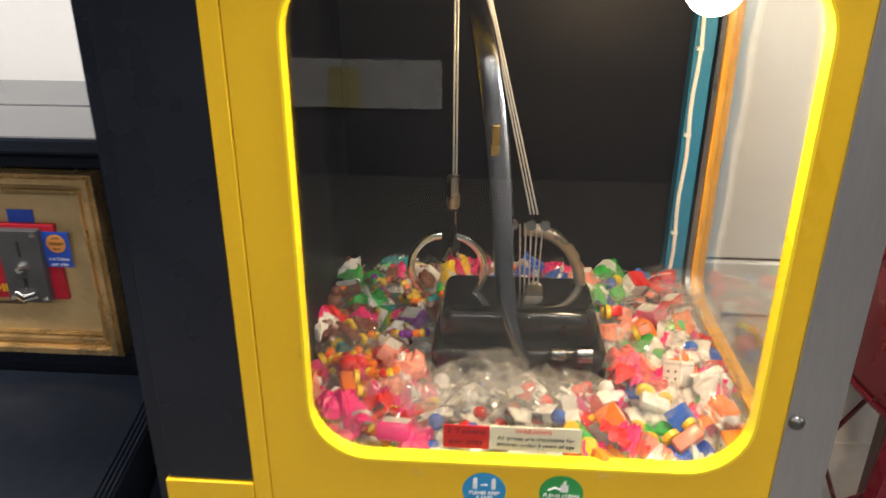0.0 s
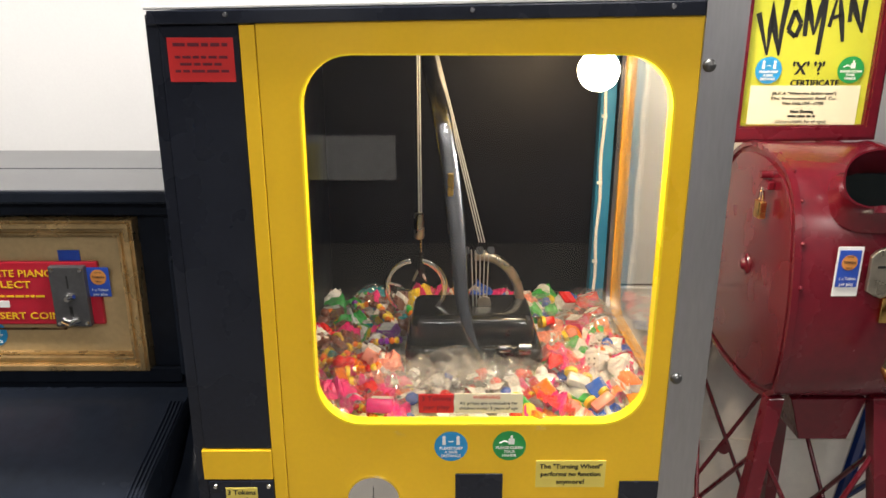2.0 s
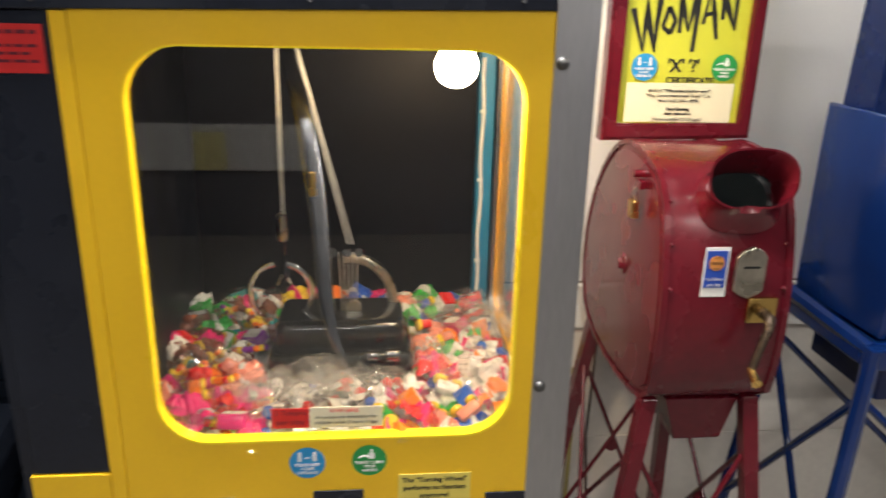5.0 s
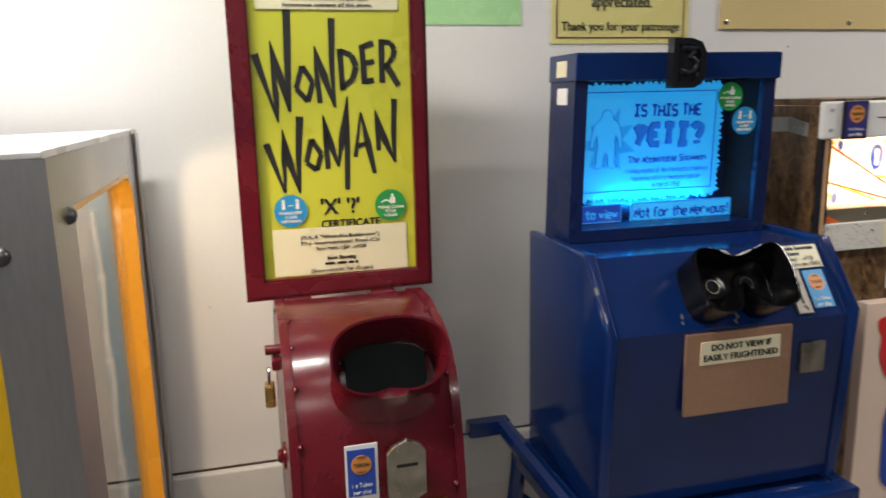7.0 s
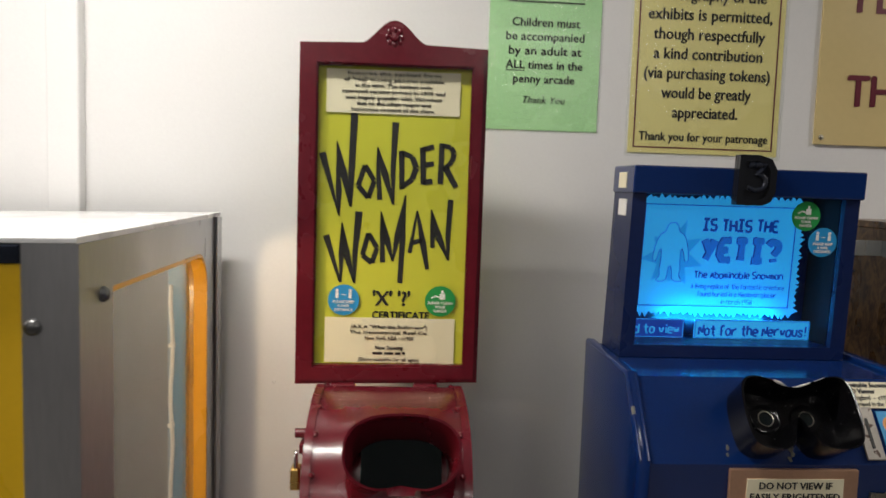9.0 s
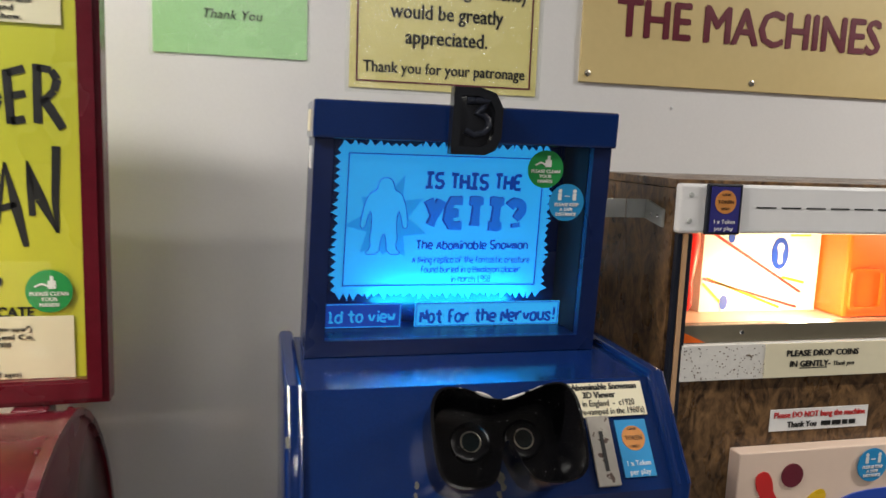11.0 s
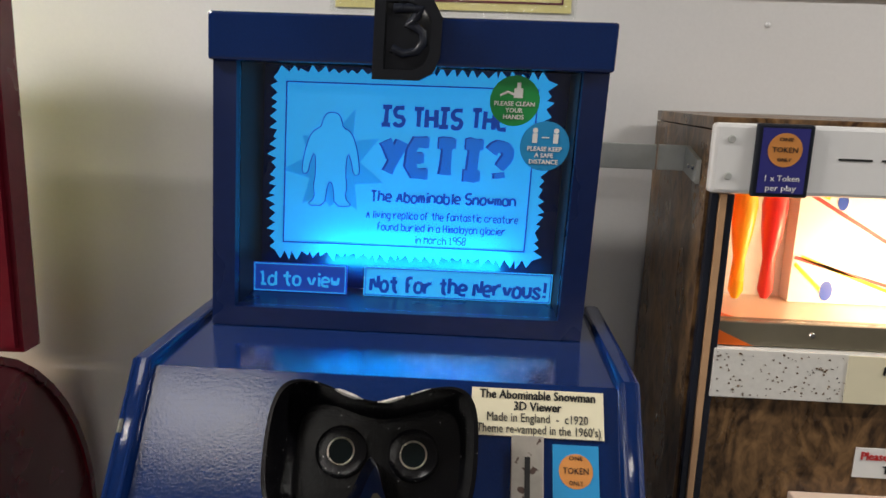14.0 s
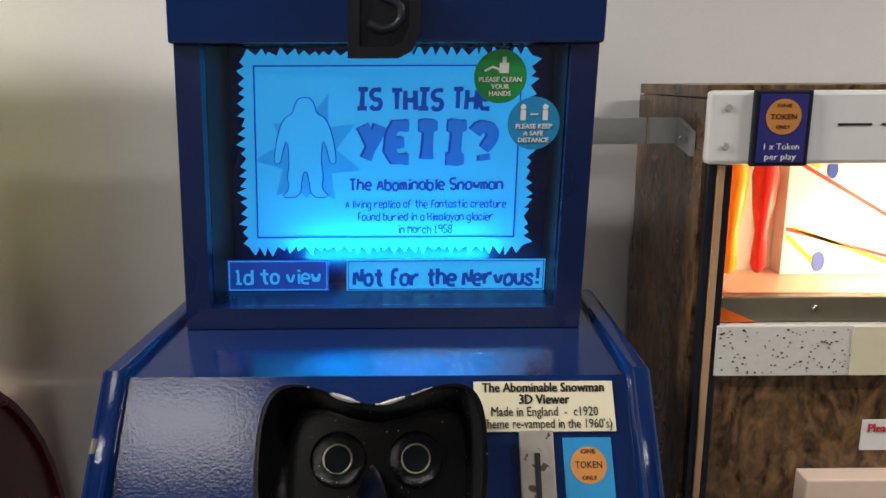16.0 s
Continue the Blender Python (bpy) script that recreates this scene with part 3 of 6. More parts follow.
for sx, sz in ((0.478, 1.224), (1.695, 1.684), (0.712, 1.522)):
    ws = thing("wall_screw", sx, WALL, sz, "small screw head fixed in the white wall", "screw", "screws in the wall")
    part("head", lathe(sx, WALL, sz, ((0.0035, 0), (0.003, -0.002), (0.0012, -0.003)), "y", 12), "laminate", ws, smooth=True)
st = thing("yellow_strap", 0.55, 1.34, 0.0, "dusty yellow strap hanging down the lower wall", "strap")
part("strap", tube(((0.505, 1.35, 0.774), (0.535, 1.335, 0.765), (0.56, 1.33, 0.72), (0.59, 1.335, 0.68), (0.6, 1.345, 0.62), (0.6, 1.35, 0.3), (0.605, 1.35, 0.005)), 0.008, 8, flat=0.35), "dull_yellow", st, smooth=True)
cb = thing("power_cable", 0.64, 1.35, 0.0, "thin brown mains cable hanging on the lower wall", "cable")
part("cord", tube(((0.645, 1.352, 0.76), (0.643, 1.35, 0.63), (0.64, 1.35, 0.49), (0.655, 1.345, 0.3), (0.66, 1.34, 0.01)), 0.0035, 8), "brown_cord", cb, smooth=True)


# ---- claw machine ----
def claw_machine():
    c = thing("claw_machine", 0.0, 1.0, 0.0, "yellow and black coin-operated digger crane machine full of prizes", "claw machine")
    F = 0.705
    hole = rounded(-0.202, 0.306, 0.92, 1.477, 0.072)
    fp = part("front_panel", ring(square_on(hole, -0.253, 0.334, 0.35, 1.513), hole, "y", F, F + 0.02), "yellow", c)
    part("front_lining", ring(square_on(hole, -0.253, 0.334, 0.86, 1.512), [(u * 1.002 - 0.0001, v) for u, v in hole], "y", F + 0.0205, F + 0.022), "black_matt", c, "black inner lining")
    part("window_trim", ring(hole, rounded(-0.199, 0.3025, 0.9235, 1.4745, 0.069), "y", F - 0.002, F + 0.02), "trim_yellow", c, "bright yellow plastic edging", True)
    part("front_glass", box(-0.197, 0.301, F + 0.012, F + 0.016, 0.925, 1.472), "glass", c, shadow=False)
    part("side_strip", box(-0.275, -0.2545, F - 0.001, F + 0.02, 0.35, 1.513, 0.001), "yellow", c, "yellow painted strip")
    # the top edge rises a little to one side
    for vert in fp.data.vertices:
        if vert.co.z > 1.5:
            vert.co.z += 0.0165 * (vert.co.x + 0.38)
    part("pilaster", box(-0.381, -0.276, F + 0.002, F + 0.03, 0.877, 1.513, 0.002), "black", c, "black upright panel")
    part("cross_strip", box(-0.385, -0.276, F - 0.002, F + 0.03, 0.824, 0.876, 0.001), "yellow", c)
    part("side_panel", box(-0.399, -0.3815, F + 0.006, 1.3, 0.35, 1.526, 0.002), "black", c, "black side panel")
    part("plinth", box(-0.39, 0.385, F + 0.02, 1.3, 0.0, 0.35, 0.004), "black", c)
    part("top_bar", prism([(-0.392, 1.5125), (0.3325, 1.525), (0.3325, 1.544), (-0.392, 1.5305)], "y", F - 0.006, F + 0.03, 0.002), "black", c, "black top moulding")
    for sx in (-0.29, 0.03, 0.29):
        part("screw", lathe(sx, F - 0.006, 1.531 + 0.018 * sx, ((0.004, 0), (0.003, -0.002)), "y", 10), "chrome", c, smooth=True)
    part("top", prism([(-0.396, 1.5315), (0.388, 1.546), (0.388, 1.5525), (-0.396, 1.536)], "y", F - 0.004, 1.32, 0.0015), "laminate", c, "glossy white top")
    # steel corner angle and side frame
    part("corner_angle", prism([(0.334, F - 0.004), (0.39, F - 0.004), (0.39, 0.79), (0.386, 0.79), (0.386, F), (0.334, F)], "z", 0.3, 1.5455), "steel", c, "brushed steel corner angle")
    for bx, by, bz, ax in ((0.3445, F - 0.004, 1.462, "y"), (0.3445, F - 0.004, 1.002, "y"), (0.39, 0.762, 1.487, "x"), (0.39, 0.762, 1.04, "x")):
        s = -1 if ax == "y" else 1
        part("bolt", lathe(bx, by, bz, ((0.009, 0), (0.0085, s * 0.003), (0.006, s * 0.006), (0.002, s * 0.0075)), ax, 14), "dark_steel", c, smooth=True)
    side = rounded(0.752, 1.236, 0.89, 1.49, 0.06)
    part("side_frame", ring(square_on(side, 0.726, 1.3, 0.35, 1.545), side, "x", 0.355, 0.385), "steel", c, "grey metal side panel")
    part("side_trim", ring(side, rounded(0.758, 1.23, 0.896, 1.484, 0.055), "x", 0.364, 0.3855), "orange_trim", c, "amber plastic edging", True)
    part("side_glass", box(0.3655, 0.3685, 0.757, 1.231, 0.895, 1.485), "glass", c, shadow=False)
    part("back_angle", box(0.386, 0.39, 1.285, 1.32, 0.3, 1.545), "steel", c)
    # inside
    part("back_panel", box(-0.381, 0.354, 1.272, 1.3, 0.35, 1.529), "black_matt", c, "black back panel")
    part("inner_side", box(-0.262, -0.256, F + 0.03, 1.272, 0.88, 1.529), "black_matt", c)
    part("inner_top", box(-0.256, 0.354, F + 0.03, 1.272, 1.5, 1.512), "black_matt", c)
    part("tray", box(-0.256, 0.354, F + 0.024, 1.272, 0.86, 0.885), "white", c)
    part("blue_post", box(0.318, 0.35, 1.238, 1.27, 0.886, 1.5, 0.002), "blue_post", c, "blue painted corner post")
    cable = [(0.326 + 0.002 * math.sin(k * 1.3), 1.233, 0.94 + 0.035 * k) for k in range(15)]
    part("cable", tube(cable, 0.0035, 8), "white", c, "white flex", True)
    for k in (2, 7, 11):
        x, y, z = cable[k]
        part("cable_clip", box(x - 0.007, x + 0.004, y - 0.004, y + 0.006, z - 0.003, z + 0.003, 0.001), "white", c)
    part("lamp_holder", lathe(0.222, 0.815, 1.478, ((0.022, 0.022), (0.022, 0.002), (0.014, -0.004)), "z", 18), "laminate", c, smooth=True)
    # digger crane
    cr = part("crane_body", box(-0.065, 0.16, 0.93, 1.06, 0.925, 1.005, 0.02, 4), "black_gloss", c, "glossy black crane housing", True)
    part("crane_base", box(-0.075, 0.172, 0.9, 1.07, 0.885, 0.96, 0.012, 3), "black_gloss", cr, smooth=True)
    for sx, sr in ((0.1, 0.009), (0.135, 0.012)):
        part("roller", lathe(sx, 0.893, 0.962, ((0.004, -0.01), (sr, -0.008), (sr, 0.012), (0.004, 0.014)), "x", 16), "dark_chrome", cr, smooth=True)
    boom = eased([(-0.0366, 1.4697), (-0.0303, 1.437), (-0.0109, 1.3655), (0.0068, 1.261), (0.0188, 1.145), (0.0245, 1.051), (0.0407, 0.983), (0.0608, 0.9485)], 1)
    girth = [0.011 + 0.0215 * math.sin(math.pi * min(1.0, 0.12 + 0.92 * k / (len(boom) - 1))) for k in range(len(boom))]
    part("boom", band(boom, [0.888 + 0.27 * (w - 0.95) for u, w in boom], girth, 0.014), "dark_chrome", cr, "polished curved jib", True)
    part("boom_plate", box(0.001, 0.0115, 0.955, 0.96, 1.21, 1.264, 0.002), "brass", cr)
    for dx in (0.0, 0.004):
        part("rope", tube(((-0.052 + dx, 1.02, 1.468), (-0.05 + dx, 0.99, 1.18)), 0.0014, 6), "zinc", cr)
    for dx in (0.0, 0.005, 0.01):
        part("stay", tube(((-0.022 + dx * 0.4, 1.02, 1.468), (0.06 + dx, 1.0, 1.125)), 0.0012, 6), "zinc", cr)
    part("weight", lathe(-0.05, 0.99, 1.14, ((0.003, 0.045), (0.009, 0.042), (0.0095, 0.0), (0.008, -0.004), (0.003, -0.006)), "z", 16), "old_chrome", cr, smooth=True)
    part("hook_rod", tube(((-0.048, 0.99, 1.16), (-0.047, 0.99, 1.1)), 0.002, 6), "chrome", cr)
    part("grab_hub", lathe(-0.047, 0.99, 1.08, ((0.003, 0.03), (0.006, 0.016), (0.009, 0.0), (0.004, -0.02)), "z", 14), "black_gloss", cr, smooth=True)
    for s in (-1, 1):
        arc = [(-0.057 + s * (0.006 + 0.048 * math.sin(a)), 1.042 + 0.051 * math.cos(a)) for a in [0.05 + 0.22 * k for k in range(12)]]
        part("grab_jaw", band(arc, 0.99, [0.012] * 9 + [0.01, 0.008, 0.004], 0.012), "chrome", cr, "curved chrome grab jaw", True)
        part("jaw_link", tube(((-0.05, 0.988, 1.08), (-0.05 + s * 0.012, 0.986, 1.055)), 0.0025, 6), "old_chrome", cr)
    part("jaw_tie", band([(-0.112, 1.052), (-0.085, 1.045)], 0.988, 0.006, 0.003), "chrome", cr)
    arch = [(0.061 + 0.08 * math.sin(a), 1.0 + 0.09 * math.cos(a)) for a in [-0.1 + 0.185 * k for k in range(17)]]
    part("bracket", band(arch, 1.03, 0.018, 0.016), "old_chrome", cr, "curved chrome bracket", True)
    for k in range(5):
        part("pulley_rope", tube(((0.045 + 0.008 * k, 0.985, 1.115), (0.05 + 0.006 * k, 0.985, 1.0)), 0.0012, 6), "zinc", cr)
    for k, px in enumerate((0.035, 0.06, 0.08)):
        part("pulley", lathe(px, 0.978, 1.117, ((0.003, -0.003), (0.0075, -0.003), (0.0055, 0.0), (0.0075, 0.003), (0.003, 0.003)), "y", 16), "dark_chrome", cr, smooth=True)
    part("pulley", lathe(0.07, 0.985, 1.012, ((0.004, -0.004), (0.013, -0.004), (0.01, 0.0), (0.013, 0.004), (0.004, 0.004)), "y", 16), "old_chrome", cr, smooth=True)
    # stickers
    red = part("label", slab(-0.371, -0.284, 1.44, 1.497, F + 0.002), "red_label", c, "bright red paper label")
    bars(red, -0.365, -0.29, (1.488,), 0.0045, F + 0.0004, "maroon_ink")
    bars(red, -0.365, -0.29, (1.472, 1.463, 1.454), 0.0035, F + 0.0004, "maroon_ink", seed=4)
    t = part("label", slab(-0.045, 0.009, 0.936, 0.968, F + 0.011), "red_label", c, "red and cream label on the glass")
    lettering(t, "3 Tokens", -0.018, 0.961, 0.011, F + 0.0092, "maroon_ink", width=0.045)
    lettering(t, "per play", -0.018, 0.946, 0.011, F + 0.0092, "maroon_ink", width=0.04)
    t = part("label", slab(0.01, 0.116, 0.936, 0.969, F + 0.011), "cream", c, "cream warning label")
    lettering(t, "WARNING", 0.06, 0.963, 0.008, F + 0.0092, "red_ink", width=0.042)
    lettering(t, "All prizes are unsuitable for", 0.063, 0.953, 0.007, F + 0.0092, width=0.09)
    lettering(t, "children under 3 years of age", 0.063, 0.944, 0.007, F + 0.0092, width=0.09)
    notice_disc(c, 0.005, 0.883, 0.026, F, "disc_blue")
    notice_disc(c, 0.096, 0.884, 0.026, F, "disc_green")
    t = part("label", slab(0.139, 0.249, 0.809, 0.857, F), "label_yellow", c, "yellow printed label")
    for w, z, k in (('The "Turning Wheel"', 0.847, 0.098), ("performs no function", 0.833, 0.094), ("anymore!", 0.819, 0.044)):
        lettering(t, w, 0.194, z, 0.0115, F - 0.0017, width=k, bold=0.0003)
    # coin entry
    cp = part("coin_panel", box(-0.379, -0.276, F - 0.003, F + 0.03, 0.5, 0.822, 0.002), "black", c, "black coin panel")
    for sx, sz in ((-0.368, 0.812), (-0.284, 0.812), (-0.284, 0.72)):
        part("screw", lathe(sx, F - 0.003, sz, ((0.004, 0), (0.003, -0.002)), "y", 10), "chrome", cp, smooth=True)
    t = part("label", slab(-0.352, -0.302, 0.779, 0.81, F - 0.003), "label_yellow", cp)
    lettering(t, "3 Tokens", -0.327, 0.802, 0.012, F - 0.0047, width=0.044, bold=0.0003)
    lettering(t, "per play", -0.327, 0.788, 0.012, F - 0.0047, width=0.042, bold=0.0003)
    cm = part("coin_mechanism", box(-0.365, -0.3, F - 0.012, F - 0.003, 0.63, 0.762, 0.003), "copper", cp, "pinkish metal coin mechanism")
    part("coin_slot", box(-0.334, -0.331, F - 0.013, F - 0.01, 0.725, 0.752), "ink", cm)
    part("coin_button", lathe(-0.331, F - 0.012, 0.712, ((0.007, 0), (0.006, -0.008)), "y", 14), "chrome", cm, smooth=True)
    # control casting
    top = [(-0.15 + 0.42 * k / 40, 0.735 + 0.036 * math.exp(-((k / 40 - 0.15) / 0.13) ** 2) + 0.036 * math.exp(-((k / 40 - 0.83) / 0.13) ** 2) + 0.012 * math.exp(-((k / 40 - 0.48) / 0.13) ** 2)) for k in range(41)]
    low = [(0.27, 0.63), (0.14, 0.63), (0.12, 0.69), (0.0, 0.69), (-0.02, 0.63), (-0.15, 0.63)]
    ctl = part("control_casting", prism(top + low, "y", F - 0.022, F, 0.004), "cast_chrome", c, "polished cast control plate", True)
    for x in (-0.165, 0.262):
        part("lug", box(x, x + 0.022, F - 0.016, F, 0.69, 0.755, 0.003), "dark_steel", ctl)
    part("name_plate", box(0.0, 0.12, F - 0.025, F - 0.02, 0.71, 0.738, 0.002), "black_gloss", ctl)
    bars(ctl, 0.005, 0.115, (0.731, 0.719), 0.008, F - 0.0252, "old_chrome", seed=3)
    part("handle", tube(((-0.012, F - 0.04, 0.655), (-0.012, F - 0.045, 0.67), (0.0, F - 0.045, 0.674), (0.12, F - 0.045, 0.674), (0.132, F - 0.045, 0.67), (0.132, F - 0.04, 0.655)), 0.006, 10), "chrome", ctl, smooth=True)
    for a0 in (0.5, 2.6, 3.9, 5.5):
        pts = [(-0.089 + r * math.cos(a), 0.704 + r * math.sin(a)) for r, aa in ((0.036, (0, 0.25, 0.5, 0.75)), (0.055, (0.75, 0.5, 0.25, 0))) for a in [a0 + q for q in aa]]
        part("recess", prism(pts, "y", F - 0.0285, F - 0.0262), "black_gloss", ctl)
    part("boss", lathe(-0.089, F - 0.02, 0.704, ((0.048, 0), (0.046, -0.006), (0.03, -0.008), (0.026, -0.02), (0.018, -0.026), (0.014, -0.05), (0.012, -0.052)), "y", 28), "cast_chrome", ctl, smooth=True)
    part("boss", lathe(0.198, F - 0.02, 0.697, ((0.055, 0), (0.053, -0.008), (0.045, -0.01)), "y", 28), "zinc", ctl, smooth=True)
    part("red_dial", lathe(0.198, F - 0.03, 0.697, ((0.041, 0.002), (0.041, -0.003), (0.012, -0.005)), "y", 28), "dial_red", ctl, "red dial", True)
    part("dial_stud", lathe(0.198, F - 0.035, 0.697, ((0.007, 0), (0.006, -0.008)), "y", 12), "chrome", ctl, smooth=True)
    hd = part("half_disc", lathe(-0.118, F, 0.787, ((0.042, 0), (0.041, -0.004), (0.0, -0.005)), "y", 36), "chrome", c, "polished round plate", True)
    part("needle", box(-0.1186, -0.1174, F - 0.0065, F - 0.0045, 0.765, 0.812), "ink", hd)
    part("flap", box(0.012, 0.087, F - 0.003, F, 0.76, 0.834, 0.001), "black", c, "black square flap")
    part("flap", box(0.272, 0.335, F - 0.003, F, 0.5, 0.82, 0.001), "black", c, "black upright flap")
    return c


claw_machine()
bulb = thing("light_bulb", 0.222, 0.815, 1.47, "bright warm bulb lit inside the crane machine", "light bulb")
profile = [(0.0305 * math.sin(math.pi * k / 16), -0.003 - 0.0305 * math.cos(math.pi * k / 16)) for k in range(1, 14)] + [(0.013, 0.03)]
part("glass_bulb", lathe(0.222, 0.815, 1.45, profile, "z", 32), "bulb", bulb, smooth=True, shadow=False)


# ---- coin peep-show viewer with a tall sign ----
def smooth_closed(pts, n=3):
    for _ in range(n):
        out = []
        for i, p in enumerate(pts):
            q = pts[(i + 1) % len(pts)]
            out += [(0.75 * p[0] + 0.25 * q[0], 0.75 * p[1] + 0.25 * q[1]), (0.25 * p[0] + 0.75 * q[0], 0.25 * p[1] + 0.75 * q[1])]
        pts = out
    return pts


def stroke(bm, x0, z0, w0, x1, z1, w1, y):
    d = Vector((x1 - x0, z1 - z0)).normalized()
    nx, nz = -d.y / 2, d.x / 2
    pts = [(x0 + nx * w0, z0 + nz * w0), (x0 - nx * w0, z0 - nz * w0), (x1 - nx * w1, z1 - nz * w1), (x1 + nx * w1, z1 + nz * w1)]
    prism(pts, "y", y - 0.0008, y, bm=bm)


def mutoscope():
    m = thing("coin_viewer", 0.69, 1.05, 0.0, "maroon metal peep-show drum on splayed legs with lime sign", "coin viewer")
    X0, X1 = 0.586, 0.816
    prof = smooth_closed([(1.03, 1.295), (1.17, 1.288), (1.3, 1.16), (1.345, 0.98), (1.27, 0.835), (0.895, 0.835), (0.868, 0.95), (0.874, 1.1), (0.915, 1.25)], 2)
    drum = part("drum", prism(prof, "x", X0 + 0.004, X1 - 0.004, 0.004), "red", m, smooth=True)
    for x in (X0, X1 - 0.012):
        big = [(1.06 + (y - 1.06) * 1.012, 1.06 + (z - 1.06) * 1.012) for y, z in prof]
        part("rim", ring(big, [(1.06 + (y - 1.06) * 0.975, 1.06 + (z - 1.06) * 0.975) for y, z in prof], "x", x, x + 0.012), "red", drum, smooth=True)
    for k, i in enumerate((2, 4, 6, 26, 28, 30, 32, 34)):
        y, z = prof[i]
        for x in (X0 + 0.014, X1 - 0.014):
            part("rivet", lathe(x, y, z, ((0.001, -0.006), (0.004, -0.003), (0.0045, 0.0), (0.004, 0.003), (0.001, 0.006)), "y", 8), "red", drum, smooth=True)
    part("side_door", prism([(1.06 + (y - 1.06) * 0.93, 1.06 + (z - 1.06) * 0.93) for y, z in prof], "x", X0 + 0.0005, X0 + 0.004, 0.001), "red", drum)
    part("side_knob", lathe(X0, 1.07, 1.06, ((0.022, 0.002), (0.02, -0.003), (0.012, -0.005), (0.009, -0.011), (0.003, -0.012)), "x", 18), "red", drum, smooth=True)
    part("hasp", box(X0 - 0.012, X0, 0.99, 1.02, 1.225, 1.24, 0.002), "red", drum)
    part("hinge_pin", tube(((X0 - 0.02, 1.01, 1.25), (X0 + 0.01, 1.01, 1.25)), 0.007, 10), "red", drum, smooth=True)
    # viewing hood
    rows, bm = [], bmesh.new()
    loops = ((0.07, 0.046, 0.94, 1.218, 0.6), (0.074, 0.05, 0.912, 1.225, 0.5), (0.067, 0.043, 0.9, 1.24, 0.38), (0.07, 0.044, 0.885, 1.258, 0.25), (0.077, 0.05, 0.872, 1.272, 0.15),
             (0.074, 0.047, 0.872, 1.272, 0.15), (0.063, 0.038, 0.902, 1.24, 0.38), (0.062, 0.037, 0.925, 1.225, 0.5))
    for rx, rz, y, z, lean in loops:
        row = []
        for k in range(36):
            a = 2 * math.pi * k / 36
            u, v = math.copysign(abs(math.cos(a)) ** 0.8, math.cos(a)) * rx, math.copysign(abs(math.sin(a)) ** 0.8, math.sin(a)) * rz
            bridge = 0.018 * math.exp(-(u / 0.02) ** 2) if v < 0 else 0.0
            row.append(bm.verts.new((0.719 + u, y + v * lean + (bridge if y < 0.88 else 0), z + v)))
        rows.append(row)
    for a, b in zip(rows, rows[1:]):
        for k in range(36):
            bm.faces.new((a[k], a[(k + 1) % 36], b[(k + 1) % 36], b[k]))
    hood = part("hood", bm, "red", m, "flared maroon viewing hood", True)
    part("lens", prism([(0.897, 1.197), (0.932, 1.268), (0.928, 1.27), (0.893, 1.199)], "x", 0.665, 0.773), "lens", hood, "dark green viewing glass")
    # coin fittings
    token_sticker(m, 0.657, 0.693, 1.085, 1.15, 0.873, "sticker_blue")
    part("card", box(0.654, 0.697, 0.8732, 0.8745, 1.068, 1.156), "white", m)
    sp = part("coin_plate", prism([(0.708, 1.08), (0.72, 1.072), (0.735, 1.066), (0.748, 1.072), (0.76, 1.08), (0.76, 1.14), (0.752, 1.15), (0.735, 1.158), (0.716, 1.15), (0.708, 1.14)], "y", 0.865, 0.874, 0.002), "old_chrome", m, "worn nickel coin plate")
    part("coin_slot", box(0.72, 0.748, 0.8635, 0.867, 1.121, 1.125), "ink", sp)
    pl = part("crank_plate", box(0.738, 0.789, 0.864, 0.873, 1.022, 1.067, 0.001), "brass", m, "brass crank plate")
    part("crank", tube(((0.766, 0.868, 1.04), (0.766, 0.838, 1.04), (0.76, 0.828, 1.03), (0.737, 0.82, 0.955)), [0.01, 0.009, 0.008, 0.006], 10), "dark_bronze", pl, "dark worn crank arm", True)
    part("crank_handle", tube(((0.737, 0.824, 0.955), (0.733, 0.79, 0.945)), [0.007, 0.009], 10), "brass", pl, "brass crank grip", True)
    # coin box and legs
    part("coin_box", prism([(0.64, 0.845), (0.78, 0.845), (0.755, 0.76), (0.665, 0.76)], "y", 0.92, 1.08, 0.003), "red", m, "maroon coin box")
    feet = {"fl": ((0.6, 0.91, 0.86), (0.45, 0.78, 0.0)), "fr": ((0.79, 0.91, 0.86), (0.87, 0.78, 0.0)), "bl": ((0.6, 1.25, 0.86), (0.5, 1.34, 0.0)), "br": ((0.79, 1.25, 0.86), (0.84, 1.34, 0.0))}
    for a, b in feet.values():
        a, b = Vector(a), Vector(b)
        bm = bmesh.new()
        for p, q in ((a, b),):
            prism([(p.x - 0.014, p.y - 0.014), (p.x + 0.014, p.y - 0.014), (p.x + 0.014, p.y + 0.014), (p.x - 0.014, p.y + 0.014)], "z", b.z, a.z, 0.003, bm=bm)
            for v in bm.verts:
                k = (a.z - v.co.z) / (a.z - b.z)
                v.co += Vector((b.x - a.x, b.y - a.y, 0)) * k
        part("leg", bm, "red", m)
    for p, q in (("fl", "fr"), ("bl", "br"), ("fl", "bl"), ("fr", "br")):
        for s, t in ((p, q), (q, p)):
            a = Vector(feet[s][0]).lerp(Vector(feet[s][1]), 0.12)
            b = Vector(feet[t][0]).lerp(Vector(feet[t][1]), 0.75)
            part("brace", tube((a, b), 0.005, 8), "red", m)
        c = (Vector(feet[p][0]) + Vector(feet[q][0])).lerp(Vector(feet[p][1]) + Vector(feet[q][1]), 0.41) / 2
